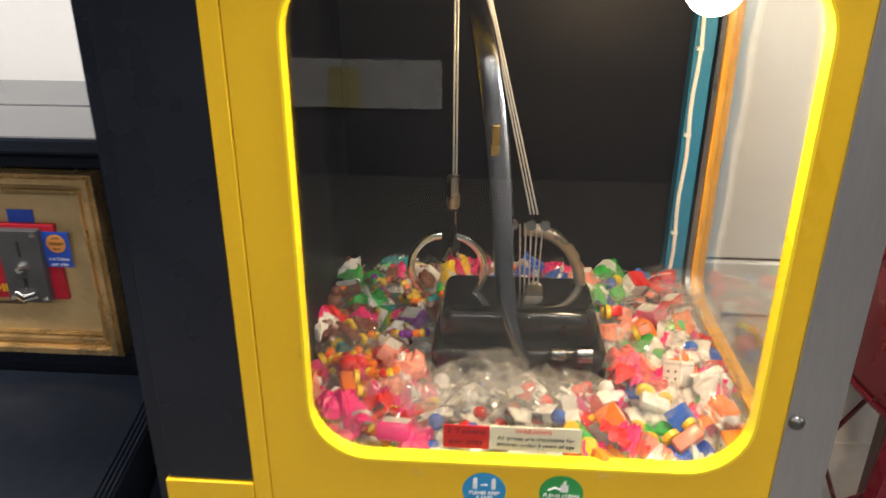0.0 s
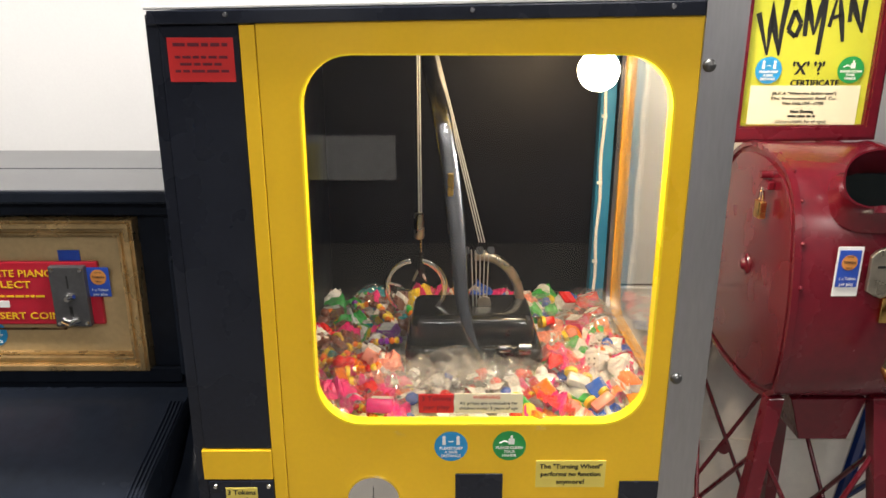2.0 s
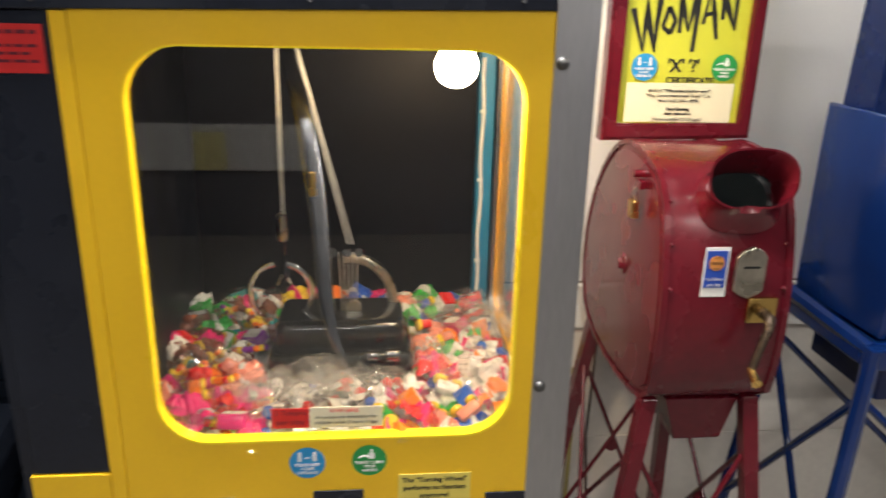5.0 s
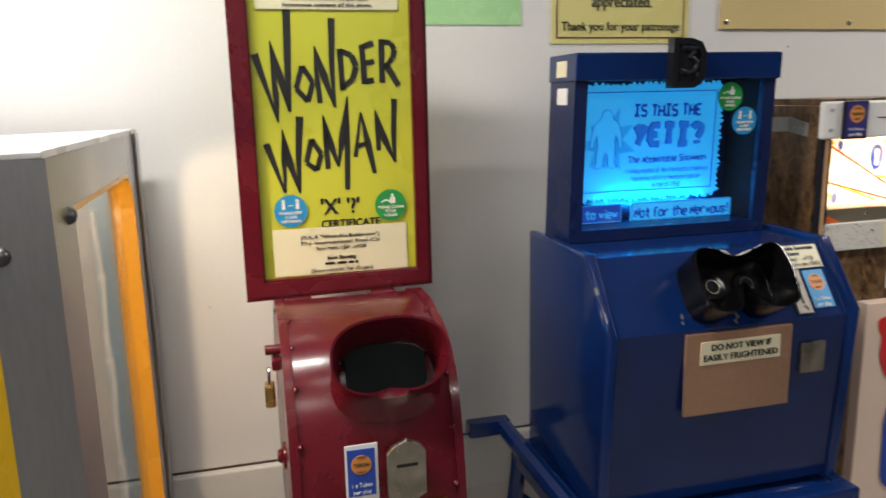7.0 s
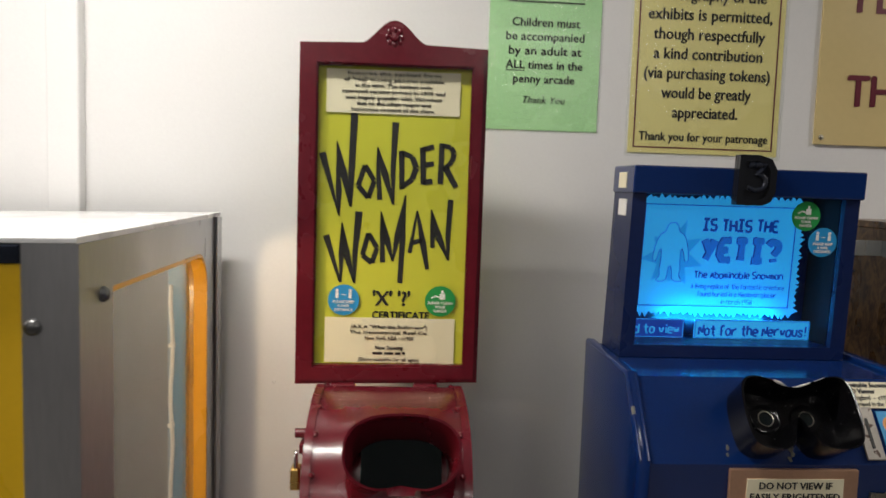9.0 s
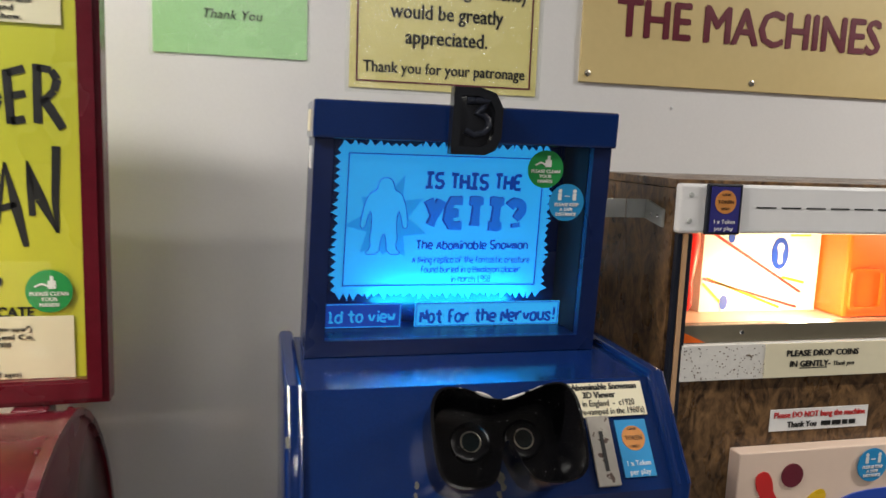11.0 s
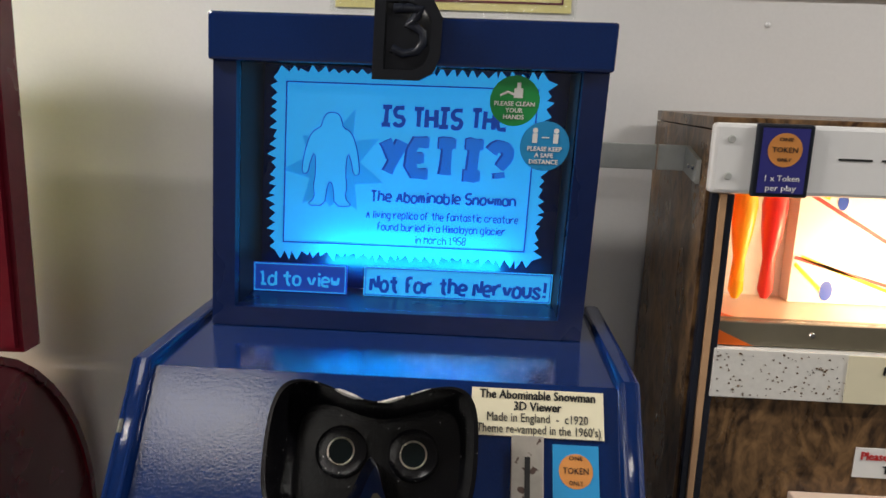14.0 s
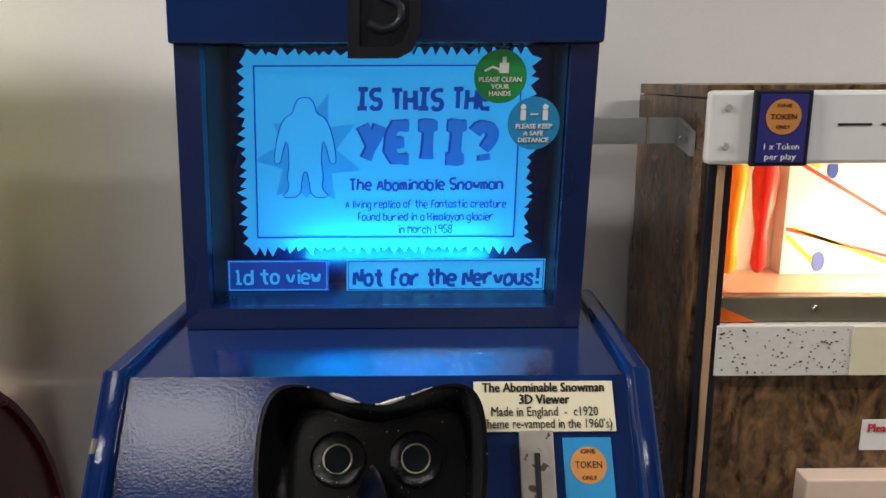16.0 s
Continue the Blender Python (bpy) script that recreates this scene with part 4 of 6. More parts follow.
        part("brace_hub", lathe(c.x, c.y, c.z, ((0.014, -0.006), (0.016, 0), (0.014, 0.006)), "y", 12), "red", m, smooth=True)
    # sign
    Y0 = 1.155
    edge = [(0.546, 1.283), (0.845, 1.289), (0.845, 1.833)] + [(0.745 - 0.1 * k / 12, 1.836 + 0.036 * math.sin(math.pi * k / 12) ** 1.5) for k in range(13)] + [(0.546, 1.833)]
    inner = [(0.576, 1.315), (0.82, 1.318), (0.82, 1.801)] + [(0.745 - 0.1 * k / 12, 1.8) for k in range(13)] + [(0.576, 1.799)]
    sg = part("sign_frame", ring(edge, inner, "y", Y0, Y0 + 0.03), "red", m, "maroon cast sign frame")
    e2 = [(0.695 + (u - 0.695) * 0.955, 1.558 + (v - 1.558) * 0.975) for u, v in edge]
    i2 = [(0.695 + (u - 0.695) * 1.02, 1.558 + (v - 1.558) * 1.012) for u, v in inner]
    part("moulding", ring(e2, i2, "y", Y0 - 0.006, Y0 + 0.001), "red", sg)
    part("rosette", lathe(0.695, Y0, 1.845, ((0.017, 0), (0.015, -0.006), (0.009, -0.004), (0.006, -0.01), (0.001, -0.011)), "y", 16), "red", sg, smooth=True)
    for k in range(8):
        a = k * math.pi / 4
        part("petal", lathe(0.695 + 0.012 * math.cos(a), Y0 - 0.004, 1.845 + 0.012 * math.sin(a), ((0.0045, 0.002), (0.004, -0.003), (0.001, -0.005)), "y", 8), "red", sg, smooth=True)
    for x in (0.605, 0.74):
        part("bracket", box(x, x + 0.04, 1.14, 1.18, 1.268, 1.287, 0.003), "red", sg)
    card = part("sign_card", box(0.574, 0.822, Y0 + 0.012, Y0 + 0.02, 1.313, 1.803), "lime", sg, "lime yellow sign card with black jagged lettering")
    part("sign_glass", box(0.575, 0.821, Y0 + 0.004, Y0 + 0.007, 1.314, 1.802), "glass", sg, shadow=False)
    CY = Y0 + 0.012

    def put(bm, lines):
        for line in lines:
            for (x0, z0, w0), (x1, z1, w1) in zip(line, line[1:]):
                q = []
                for u, v in ((x0, z0), (x1, z1)):
                    q.append((0.576 + (u - (565 - 8 * (v - 118) / 525)) / 265 * 0.244, 1.802 - (v - 118) / 526 * 0.481 + (u - 565) * 2.2e-5))
                stroke(bm, *q[0], w0 * 0.00092, *q[1], w1 * 0.00092, CY)
    first = (((570, 272, 13), (600, 384, 3)), ((596, 252, 2), (599, 340, 11), (600, 384, 2)), ((596, 252, 2), (608, 310, 13), (620, 368, 4)), ((620, 368, 5), (621, 310, 11), (626, 203, 13)),
             ((645, 294, 9), (661, 321, 9), (651, 352, 9), (633, 330, 9), (645, 294, 9)), ((671, 355, 9), (668, 300, 8), (667, 262, 2)), ((667, 262, 2), (680, 310, 13), (695, 364, 3)), ((695, 364, 4), (694, 300, 9), (698, 218, 12)))
    second = (((709, 268, 10), (710, 336, 9)), ((709, 271, 9), (728, 279, 10), (735, 298, 11), (728, 318, 10), (709, 333, 8)), ((746, 262, 10), (748, 327, 10)), ((746, 266, 9), (766, 260, 10)), ((750, 293, 9), (766, 290, 9)),
              ((748, 324, 9), (764, 321, 10)), ((780, 254, 10), (778, 326, 10)), ((780, 258, 9), (796, 261, 9), (802, 272, 10), (798, 286, 9), (784, 300, 8)), ((786, 296, 12), (806, 332, 10)))
    third = (((577, 418, 12), (602, 503, 4)), ((605, 396, 2), (604, 450, 10), (603, 503, 3)), ((605, 396, 2), (613, 450, 13), (627, 505, 3)), ((627, 505, 4), (628, 450, 10), (635, 376, 13)),
             ((652, 415, 9), (667, 441, 9), (658, 468, 9), (641, 454, 9), (652, 415, 9)), ((677, 467, 9), (676, 410, 9), (674, 376, 2)), ((674, 376, 2), (684, 425, 12), (695, 465, 3)), ((695, 465, 3), (704, 415, 12), (717, 346, 2)))
    fourth = (((717, 346, 2), (712, 430, 10), (708, 505, 9)), ((725, 450, 8), (738, 374, 3)), ((738, 374, 3), (748, 430, 12), (757, 480, 7)), ((730, 432, 8), (748, 426, 8)), ((766, 441, 8), (765, 400, 8), (763, 372, 2)),
              ((763, 372, 2), (776, 420, 13), (794, 463, 3)), ((794, 463, 4), (793, 420, 9), (797, 354, 10)))
    bm = bmesh.new()
    for lines in (first, second, third, fourth):
        put(bm, lines)
    part("title_lettering", bm, "ink", card)
    lettering(card, "'X' '?'", 0.70, 1.424, 0.034, CY - 0.0004, width=0.06, bold=0.001)
    lettering(card, "CERTIFICATE", 0.716, 1.397, 0.017, CY - 0.0004, width=0.094, bold=0.0006)
    lab = part("label", slab(0.588, 0.803, 1.726, 1.795, CY - 0.001), "cream", card)
    for i, (w, k) in enumerate((("features the earliest form", 0.15), ('of "real" moving pictures available', 0.16), ("at the time. The earliest coin-", 0.125), ("operated version arrived in 1895 and", 0.165), ("was hugely popular with Victorians", 0.155), ("due to the often risque and", 0.118), ("humorous content of the show.", 0.135))):
        lettering(lab, w, 0.696, 1.789 - 0.0095 * i, 0.0085, CY - 0.0027, width=k, bold=0.0002)
    lab = part("label", slab(0.592, 0.806, 1.318, 1.393, CY - 0.001), "cream", card)
    for i, (w, k) in enumerate((('(A.K.A "What-the-Butler-saw")', 0.125), ("The International Reel Co.", 0.13), ("New York, USA - c1920", 0.08))):
        lettering(lab, w, 0.698, 1.378 - 0.0095 * i, 0.0085, CY - 0.0027, width=k, bold=0.0001)
    lettering(lab, "Now Showing", 0.698, 1.343, 0.009, CY - 0.0027, width=0.045, bold=0.0003)
    bars(lab, 0.67, 0.726, (1.334,), 0.004, CY - 0.0026)
    lettering(lab, "(Show suitable for all ages)", 0.698, 1.3235, 0.0085, CY - 0.0027, width=0.1)
    notice_disc(card, 0.622, 1.422, 0.0255, CY - 0.003, "disc_blue")
    notice_disc(card, 0.781, 1.423, 0.0255, CY - 0.003, "disc_green")
    return m


mutoscope()
pk = thing("padlock", 0.572, 1.0, 1.18, "small brass padlock hanging from a hasp", "padlock")
part("body", box(0.562, 0.576, 0.988, 1.012, 1.172, 1.205, 0.003), "brass", pk)
part("shackle", tube([(0.569, 1.0 + 0.008 * math.cos(a), 1.205 + 0.022 * math.sin(a)) for a in [math.pi * k / 10 for k in range(11)]], 0.0022, 8), "chrome", pk, smooth=True)


# ---- blue viewer cabinet ----
def blue_viewer():
    v = thing("stereo_viewer", 1.27, 1.08, 0.0, "navy blue painted coin viewer with blue-lit display box", "coin viewer")
    L, R = 1.044, 1.488
    prof = [(1.222, 0.945), (1.222, 1.345), (1.0, 1.345), (0.925, 1.24), (0.945, 0.955)]
    cab = part("cabinet", prism(prof, "x", L + 0.012, R - 0.012, 0.002), "navy", v)
    for x in (L, R - 0.02):
        cheek = [(1.225, 0.94), (1.225, 1.353), (0.996, 1.353), (0.918, 1.245), (0.938, 0.95)]
        part("cheek", prism(cheek, "x", x, x + 0.02, 0.006, 3), "navy", cab, smooth=True)
    chip = random.Random(21)
    for xe, chips in ((L + 0.004, 1), (L + 0.016, 0), (R - 0.004, 0), (R - 0.016, 0)):
        part("edge_bead", tube(((xe, 0.997, 1.351), (xe, 0.92, 1.246)), 0.0028, 8), "navy", cab, smooth=True)
        for k in range(chips):
            f = chip.uniform(0.3, 0.95)
            g = f + chip.uniform(0.02, 0.12)
            part("paint_chip", tube(((xe, 0.997 - 0.077 * f, 1.351 - 0.105 * f), (xe, 0.997 - 0.077 * g, 1.351 - 0.105 * g)), 0.00295, 8), "chip", cab, "worn bare paint", True)
    # lit box
    bx0, bx1, by0, by1, bz0, bz1 = 1.073, 1.4525, 1.118, 1.218, 1.346, 1.655
    out = [(bx0, bz0), (bx1, bz0), (bx1, bz1), (bx0, bz1)]
    hole = [(1.096, 1.366), (1.428, 1.366), (1.428, 1.612), (1.096, 1.612)]
    b = part("display_box", ring(out, hole, "y", by0, by1), "navy_dark", v, "dark navy display box")
    part("box_back", box(1.096, 1.428, by1 - 0.008, by1, 1.366, 1.612), "navy_dark", b)
    for u in (1.0962, 1.4268):
        part("liner", box(u, u + 0.001, by0 + 0.012, by1 - 0.009, 1.3665, 1.6115), "black_matt", b, "black inner side")
    part("lid", box(bx0 - 0.003, bx1 + 0.003, by0 - 0.008, by1 + 0.003, 1.612, bz1 + 0.002, 0.003), "navy", b)
    saw = []
    x0, x1, z0, z1 = 1.1145, 1.403, 1.409, 1.604
    rnd = random.Random(5)
    for (u0, w0), (u1, w1), n in (((x0, z0), (x1, z0), 29), ((x1, z0), (x1, z1), 19), ((x1, z1), (x0, z1), 27), ((x0, z1), (x0, z0), 19)):
        for k in range(n):
            f, g = (k + rnd.uniform(-0.12, 0.12) * (k > 0)) / n, (k + rnd.uniform(0.2, 0.8)) / n
            nx, nz = (w1 - w0), -(u1 - u0)
            d = math.hypot(nx, nz)
            t = rnd.uniform(0.004, 0.011)
            saw += [(u0 + (u1 - u0) * f, w0 + (w1 - w0) * f), (u0 + (u1 - u0) * g + nx / d * t, w0 + (w1 - w0) * g + nz / d * t)]
    # card, print and plates glow by themselves, imitating light from the lamp below
    BY = 1.2
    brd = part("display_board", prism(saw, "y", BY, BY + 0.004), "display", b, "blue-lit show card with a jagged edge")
    part("border", ring([(x0 + 0.009, z0 + 0.009), (x1 - 0.009, z0 + 0.009), (x1 - 0.009, z1 - 0.009), (x0 + 0.009, z1 - 0.009)], [(x0 + 0.0105, z0 + 0.0105), (x1 - 0.0105, z0 + 0.0105), (x1 - 0.0105, z1 - 0.0105), (x0 + 0.0105, z1 - 0.0105)], "y", BY - 0.0008, BY), "display_ink", brd)
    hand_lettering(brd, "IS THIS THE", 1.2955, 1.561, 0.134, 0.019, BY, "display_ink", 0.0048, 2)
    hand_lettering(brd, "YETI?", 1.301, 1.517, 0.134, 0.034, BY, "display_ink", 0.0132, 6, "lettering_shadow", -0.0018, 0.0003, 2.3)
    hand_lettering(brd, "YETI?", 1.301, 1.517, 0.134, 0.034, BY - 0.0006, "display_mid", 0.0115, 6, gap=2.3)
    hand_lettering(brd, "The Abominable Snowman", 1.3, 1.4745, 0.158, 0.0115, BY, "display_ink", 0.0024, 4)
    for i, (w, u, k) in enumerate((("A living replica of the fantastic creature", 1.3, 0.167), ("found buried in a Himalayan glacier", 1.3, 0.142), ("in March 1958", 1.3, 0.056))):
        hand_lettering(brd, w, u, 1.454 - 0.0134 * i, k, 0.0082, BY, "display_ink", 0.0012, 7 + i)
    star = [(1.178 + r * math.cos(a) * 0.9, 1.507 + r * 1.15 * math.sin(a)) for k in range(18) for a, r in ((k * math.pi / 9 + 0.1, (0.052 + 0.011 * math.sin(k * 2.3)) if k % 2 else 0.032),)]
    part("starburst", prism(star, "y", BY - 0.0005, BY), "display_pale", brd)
    hf = [(0.0, 0.062), (0.008, 0.06), (0.012, 0.05), (0.013, 0.042), (0.024, 0.036), (0.031, 0.016), (0.035, -0.01), (0.035, -0.022), (0.028, -0.022), (0.025, -0.004), (0.02, 0.01), (0.018, -0.02), (0.021, -0.04), (0.018, -0.054), (0.029, -0.066), (0.006, -0.066), (0.004, -0.04), (0.0, -0.03)]
    fig = [(1.175 + 0.9 * u, 1.514 + 0.8 * w) for u, w in hf + [(-u, w) for u, w in hf[-2:0:-1]]]
    part("figure", prism(smooth_closed(fig, 1), "y", BY - 0.0012, BY - 0.0006), "display", brd, "plain pale figure shape")
    fo = smooth_closed(fig, 1)
    part("figure_outline", tube([(u, BY - 0.0012, w) for u, w in fo], 0.0006, 5, closed=True), "display_ink", brd)
    PY = 1.178
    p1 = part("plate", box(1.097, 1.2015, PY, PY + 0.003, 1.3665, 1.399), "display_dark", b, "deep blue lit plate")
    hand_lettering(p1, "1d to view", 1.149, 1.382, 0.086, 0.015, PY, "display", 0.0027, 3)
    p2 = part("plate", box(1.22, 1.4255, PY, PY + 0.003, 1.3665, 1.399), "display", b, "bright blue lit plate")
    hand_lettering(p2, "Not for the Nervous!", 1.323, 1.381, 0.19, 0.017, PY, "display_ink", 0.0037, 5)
    for u0, u1, mt, pp in ((1.097, 1.2015, "display", p1), (1.22, 1.4255, "display_ink", p2)):
        part("border", ring([(u0 + 0.0015, 1.3675), (u1 - 0.0015, 1.3675), (u1 - 0.0015, 1.3985), (u0 + 0.0015, 1.3985)], [(u0 + 0.0023, 1.3683), (u1 - 0.0023, 1.3683), (u1 - 0.0023, 1.3977), (u0 + 0.0023, 1.3977)], "y", PY - 0.0008, PY), mt, pp)
    part("box_glass", box(1.0975, 1.4265, 1.124, 1.127, 1.367, 1.611), "glass", b, shadow=False)
    notice_disc(b, 1.3655, 1.583, 0.024, 1.1225, "disc_green")
    notice_disc(b, 1.398, 1.541, 0.024, 1.1225, "disc_blue")
    # raised plaque with the figure 3
    pq = part("plaque", prism([(1.2310, 1.5985), (1.2740, 1.5985), (1.2870, 1.605), (1.2930, 1.62), (1.2930, 1.655), (1.2830, 1.672), (1.2630, 1.678), (1.2310, 1.678)], "y", 1.094, 1.112, 0.004, 3), "black_gloss", b, "glossy black moulded plaque", True)
    part("plaque_rim", ring([(1.2310, 1.5985), (1.2740, 1.5985), (1.2870, 1.605), (1.2930, 1.62), (1.2930, 1.655), (1.2830, 1.672), (1.2630, 1.678), (1.2310, 1.678)], [(1.2410, 1.608), (1.2690, 1.608), (1.2780, 1.613), (1.2830, 1.624), (1.2830, 1.652), (1.2760, 1.663), (1.2610, 1.668), (1.2410, 1.668)], "y", 1.09, 1.096), "black_gloss", pq)
    path = [(1.2480, 1.662), (1.2610, 1.6625), (1.2750, 1.662), (1.2690, 1.655), (1.2610, 1.647), (1.2700, 1.6455), (1.2760, 1.641), (1.2770, 1.632), (1.2710, 1.6245), (1.2590, 1.622), (1.2480, 1.627)]
    part("figure", tube([(u, 1.093, w) for u, w in path], 0.0042, 10), "black", pq, "raised glossy figure three", True)
    # slope: its own plane, u along x, w up the slope
    tilt = math.degrees(math.atan2(0.105, 0.075))
    sl = lambda x, w: Matrix.Translation((x, 0.925 + 0.075 * w, 1.24 + 0.105 * w)) @ pose(0, 0, 0, tilt)
    lab = part("label", (lambda q: (bmesh.ops.transform(q, matrix=sl(1.4, 0.8), verts=q.verts), q)[1])(box(-0.056, 0.056, -0.02, 0.02, 0.001, 0.003)), "cream", v, "cream printed label")
    for i, (w, k) in enumerate((("The Abominable Snowman", 0.098), ("3D Viewer", 0.04), ("Made in England  -  c1920", 0.085), ("(Theme re-vamped in the 1960's)", 0.106))):
        lettering(lab, w, 0, 0, 0.0105, 0, width=k, m=sl(1.4, 0.8) @ Matrix.Translation((0, 0.0145 - 0.0096 * i, 0.0034)), bold=0.0003 if i < 2 else 0)
    cs = part("coin_slot_plate", (lambda q: (bmesh.ops.transform(q, matrix=sl(1.392, 0.36), verts=q.verts), q)[1])(box(-0.0135, 0.0135, -0.04, 0.0375, 0.001, 0.005, 0.001)), "slot_plate", v, "rusty steel coin slot plate")
    part("coin_slot", (lambda q: (bmesh.ops.transform(q, matrix=sl(1.392, 0.36), verts=q.verts), q)[1])(box(-0.0022, 0.0022, -0.024, 0.02, 0.0045, 0.0056)), "ink", cs)
    token_sticker(v, -0.019, 0.019, -0.034, 0.03, 0, "disc_blue", m=sl(1.432, 0.36) @ Matrix.Translation((0, 0, 0.001)))
    # eye mask
    base = sl(1.268, 0.45)
    rows, bm = [], bmesh.new()
    half = [(0.0, -0.002), (0.006, -0.012), (0.014, -0.036), (0.024, -0.05), (0.05, -0.053), (0.072, -0.047), (0.08, -0.03), (0.082, 0.01), (0.079, 0.038), (0.068, 0.051), (0.046, 0.05), (0.024, 0.042), (0.0, 0.038)]
    shape = smooth_closed(half + [(-u, w) for u, w in half[-2:0:-1]], 2)
    NS = len(shape)

    def outline(k, grow, lift):
        u, w = shape[k]
        nose = math.exp(-(u / 0.02) ** 2)
        return (u * grow, w * grow, lift * (1 - 0.22 * nose))
    for grow, lift in ((0.97, 0.0), (0.98, 0.025), (1.0, 0.05), (1.01, 0.06), (0.97, 0.0605), (0.93, 0.045), (0.88, 0.012), (0.84, 0.008)):
        rows.append([bm.verts.new(outline(k, grow, lift)) for k in range(NS)])
    for a, b2 in zip(rows, rows[1:]):
        for k in range(NS):
            bm.faces.new((a[k], a[(k + 1) % NS], b2[(k + 1) % NS], b2[k]))
    bm.faces.new(rows[-1])
    bmesh.ops.transform(bm, matrix=base, verts=bm.verts)
    mask = part("eye_mask", bm, "mask", v, "scuffed black metal eye mask", True)
    rim = [outline(k, 0.99, 0.0612) for k in range(NS) if shape[k][1] > 0.03 and abs(shape[k][0]) < 0.05]
    rim.sort()
    wr = random.Random(3)
    for k in range(len(rim) - 1):
        a, c = Vector(rim[k]), Vector(rim[k + 1])
        for f in range(3):
            r = 0.003 * (noise.noise(Vector((k * 0.33 + f * 0.11, 4.0, 1.0))) + 0.2 + wr.uniform(-0.15, 0.15))
            if r > 0.00025:
                q = tube((a.lerp(c, f / 3), a.lerp(c, (f + 1.15) / 3)), min(r, 0.0021), 6)
                bmesh.ops.transform(q, matrix=base, verts=q.verts)
                part("worn_edge", q, "bare_edge", mask, "bare worn paint edge")
    for u, w, size in ((0.001, -0.034, 0.005), (0.003, -0.043, 0.004), (-0.002, -0.05, 0.0035), (-0.09, -0.035, 0.003), (-0.092, -0.045, 0.0025)):
        ragged = [(u + size * wr.uniform(0.5, 1.1) * math.cos(2 * math.pi * k / 9), w + 1.5 * size * wr.uniform(0.5, 1.1) * math.sin(2 * math.pi * k / 9)) for k in range(9)]
        q = prism(ragged, "z", 0.0004, 0.0014)
        bmesh.ops.transform(q, matrix=base, verts=q.verts)
        part("bare_patch", q, "chip", v, "bare worn patch of paint")
    for s in (-1, 1):
        q = lathe(s * 0.03, 0.004, 0.008, ((0.0205, 0), (0.0212, 0.003), (0.019, 0.004), (0.0115, 0.004), (0.011, 0.003)), "z", 28)
        bmesh.ops.transform(q, matrix=base, verts=q.verts)
        e = part("eyepiece", q, "mask", mask, smooth=True)
        q = lathe(s * 0.03, 0.004, 0.0105, ((0.0098, 0), (0.0098, 0.001)), "z", 24)
        bmesh.ops.transform(q, matrix=base, verts=q.verts)
        part("lens", q, "lens", mask)
        q = tube([(s * 0.03 + 0.0108 * math.cos(a), 0.004 + 0.0108 * math.sin(a), 0.012) for a in [2 * math.pi * k / 24 for k in range(24)]], 0.0008, 6, closed=True)
        bmesh.ops.transform(q, matrix=base, verts=q.verts)
        part("lens_ring", q, "old_chrome", mask, smooth=True)
    # front plate
    pl = part("front_plate", box(1.176, 1.362, 0.919, 0.926, 1.105, 1.235, 0.001), "copper", v, "pinkish metal warning plate")
    t = part("label", slab(1.2, 1.34, 1.186, 1.222, 0.919), "cream", pl)
    lettering(t, "DO NOT VIEW IF", 1.27, 1.212, 0.014, 0.9173, width=0.105, bold=0.0003)
    lettering(t, "EASILY FRIGHTENED", 1.27, 1.196, 0.014, 0.9173, width=0.13, bold=0.0003)
    part("small_plate", box(1.385, 1.43, 0.923, 0.931, 1.15, 1.2, 0.001), "old_chrome", v)
    # stickers on the side of the box
    part("label", box(1.0685, 1.07, 1.145, 1.185, 1.62, 1.646), "cream", b)
    part("label", box(1.0715, 1.073, 1.145, 1.185, 1.575, 1.602), "white", b)
    # the box leans a little to one side
    for ob in [b] + list(b.children_recursive):
        for vert in ob.data.vertices:
            vert.co.x += 0.033 * (vert.co.z - 1.352)
    # trestle
    T = 0.93
    part("rail", box(L - 0.03, R + 0.02, 0.905, 0.935, T - 0.03, T + 0.012, 0.004), "navy", v)
    part("rail", box(L - 0.03, R + 0.02, 1.215, 1.245, T - 0.03, T + 0.012, 0.004), "navy", v)
    for x in (L - 0.03, R - 0.01):
        part("rail", box(x, x + 0.03, 0.936, 1.214, T - 0.03, T + 0.012, 0.004), "navy", v)
    part("tray_board", box(L - 0.001, R - 0.011, 0.9355, 1.2145, T - 0.01, T + 0.0115, 0.001), "navy", v)
    part("drawer_box", box(L + 0.05, R - 0.03, 0.97, 1.2, 0.8, 0.9, 0.004), "navy_dark", v)
    legs = []
    for x, s in ((L - 0.015, -1), (R + 0.005, 1)):
        for y, q in ((0.92, -1), (1.23, 1)):
            a, c = Vector((x, y, T)), Vector((x + s * 0.08, y + q * 0.06, 0))
            legs.append((a, c))
            part("leg", tube((a, a.lerp(c, 0.5), c), 0.016, 8), "navy", v)
    for i, j in ((0, 1), (2, 3), (0, 2), (1, 3)):
        for p, q in ((i, j), (j, i)):
            part("brace", tube((legs[p][0].lerp(legs[p][1], 0.1), legs[q][0].lerp(legs[q][1], 0.6)), 0.008, 8), "navy", v)
    part("support_arm", box(0.945, 1.03, 1.285, 1.315, 0.935, 0.965, 0.003), "navy", v)
    part("support_arm", tube(((1.016, 1.3, 0.95), (1.03, 0.93, 0.93)), 0.017, 8), "navy", v)
    part("wall_bracket", box(1.4605, 1.53, 1.2, 1.205, 1.515, 1.542, 0.001), "dull_zinc", v, "galvanised angle bracket")
    part("wall_bracket", box(1.5325, 1.5625, 1.2, 1.205, 1.515, 1.542, 0.001), "dull_zinc", v)
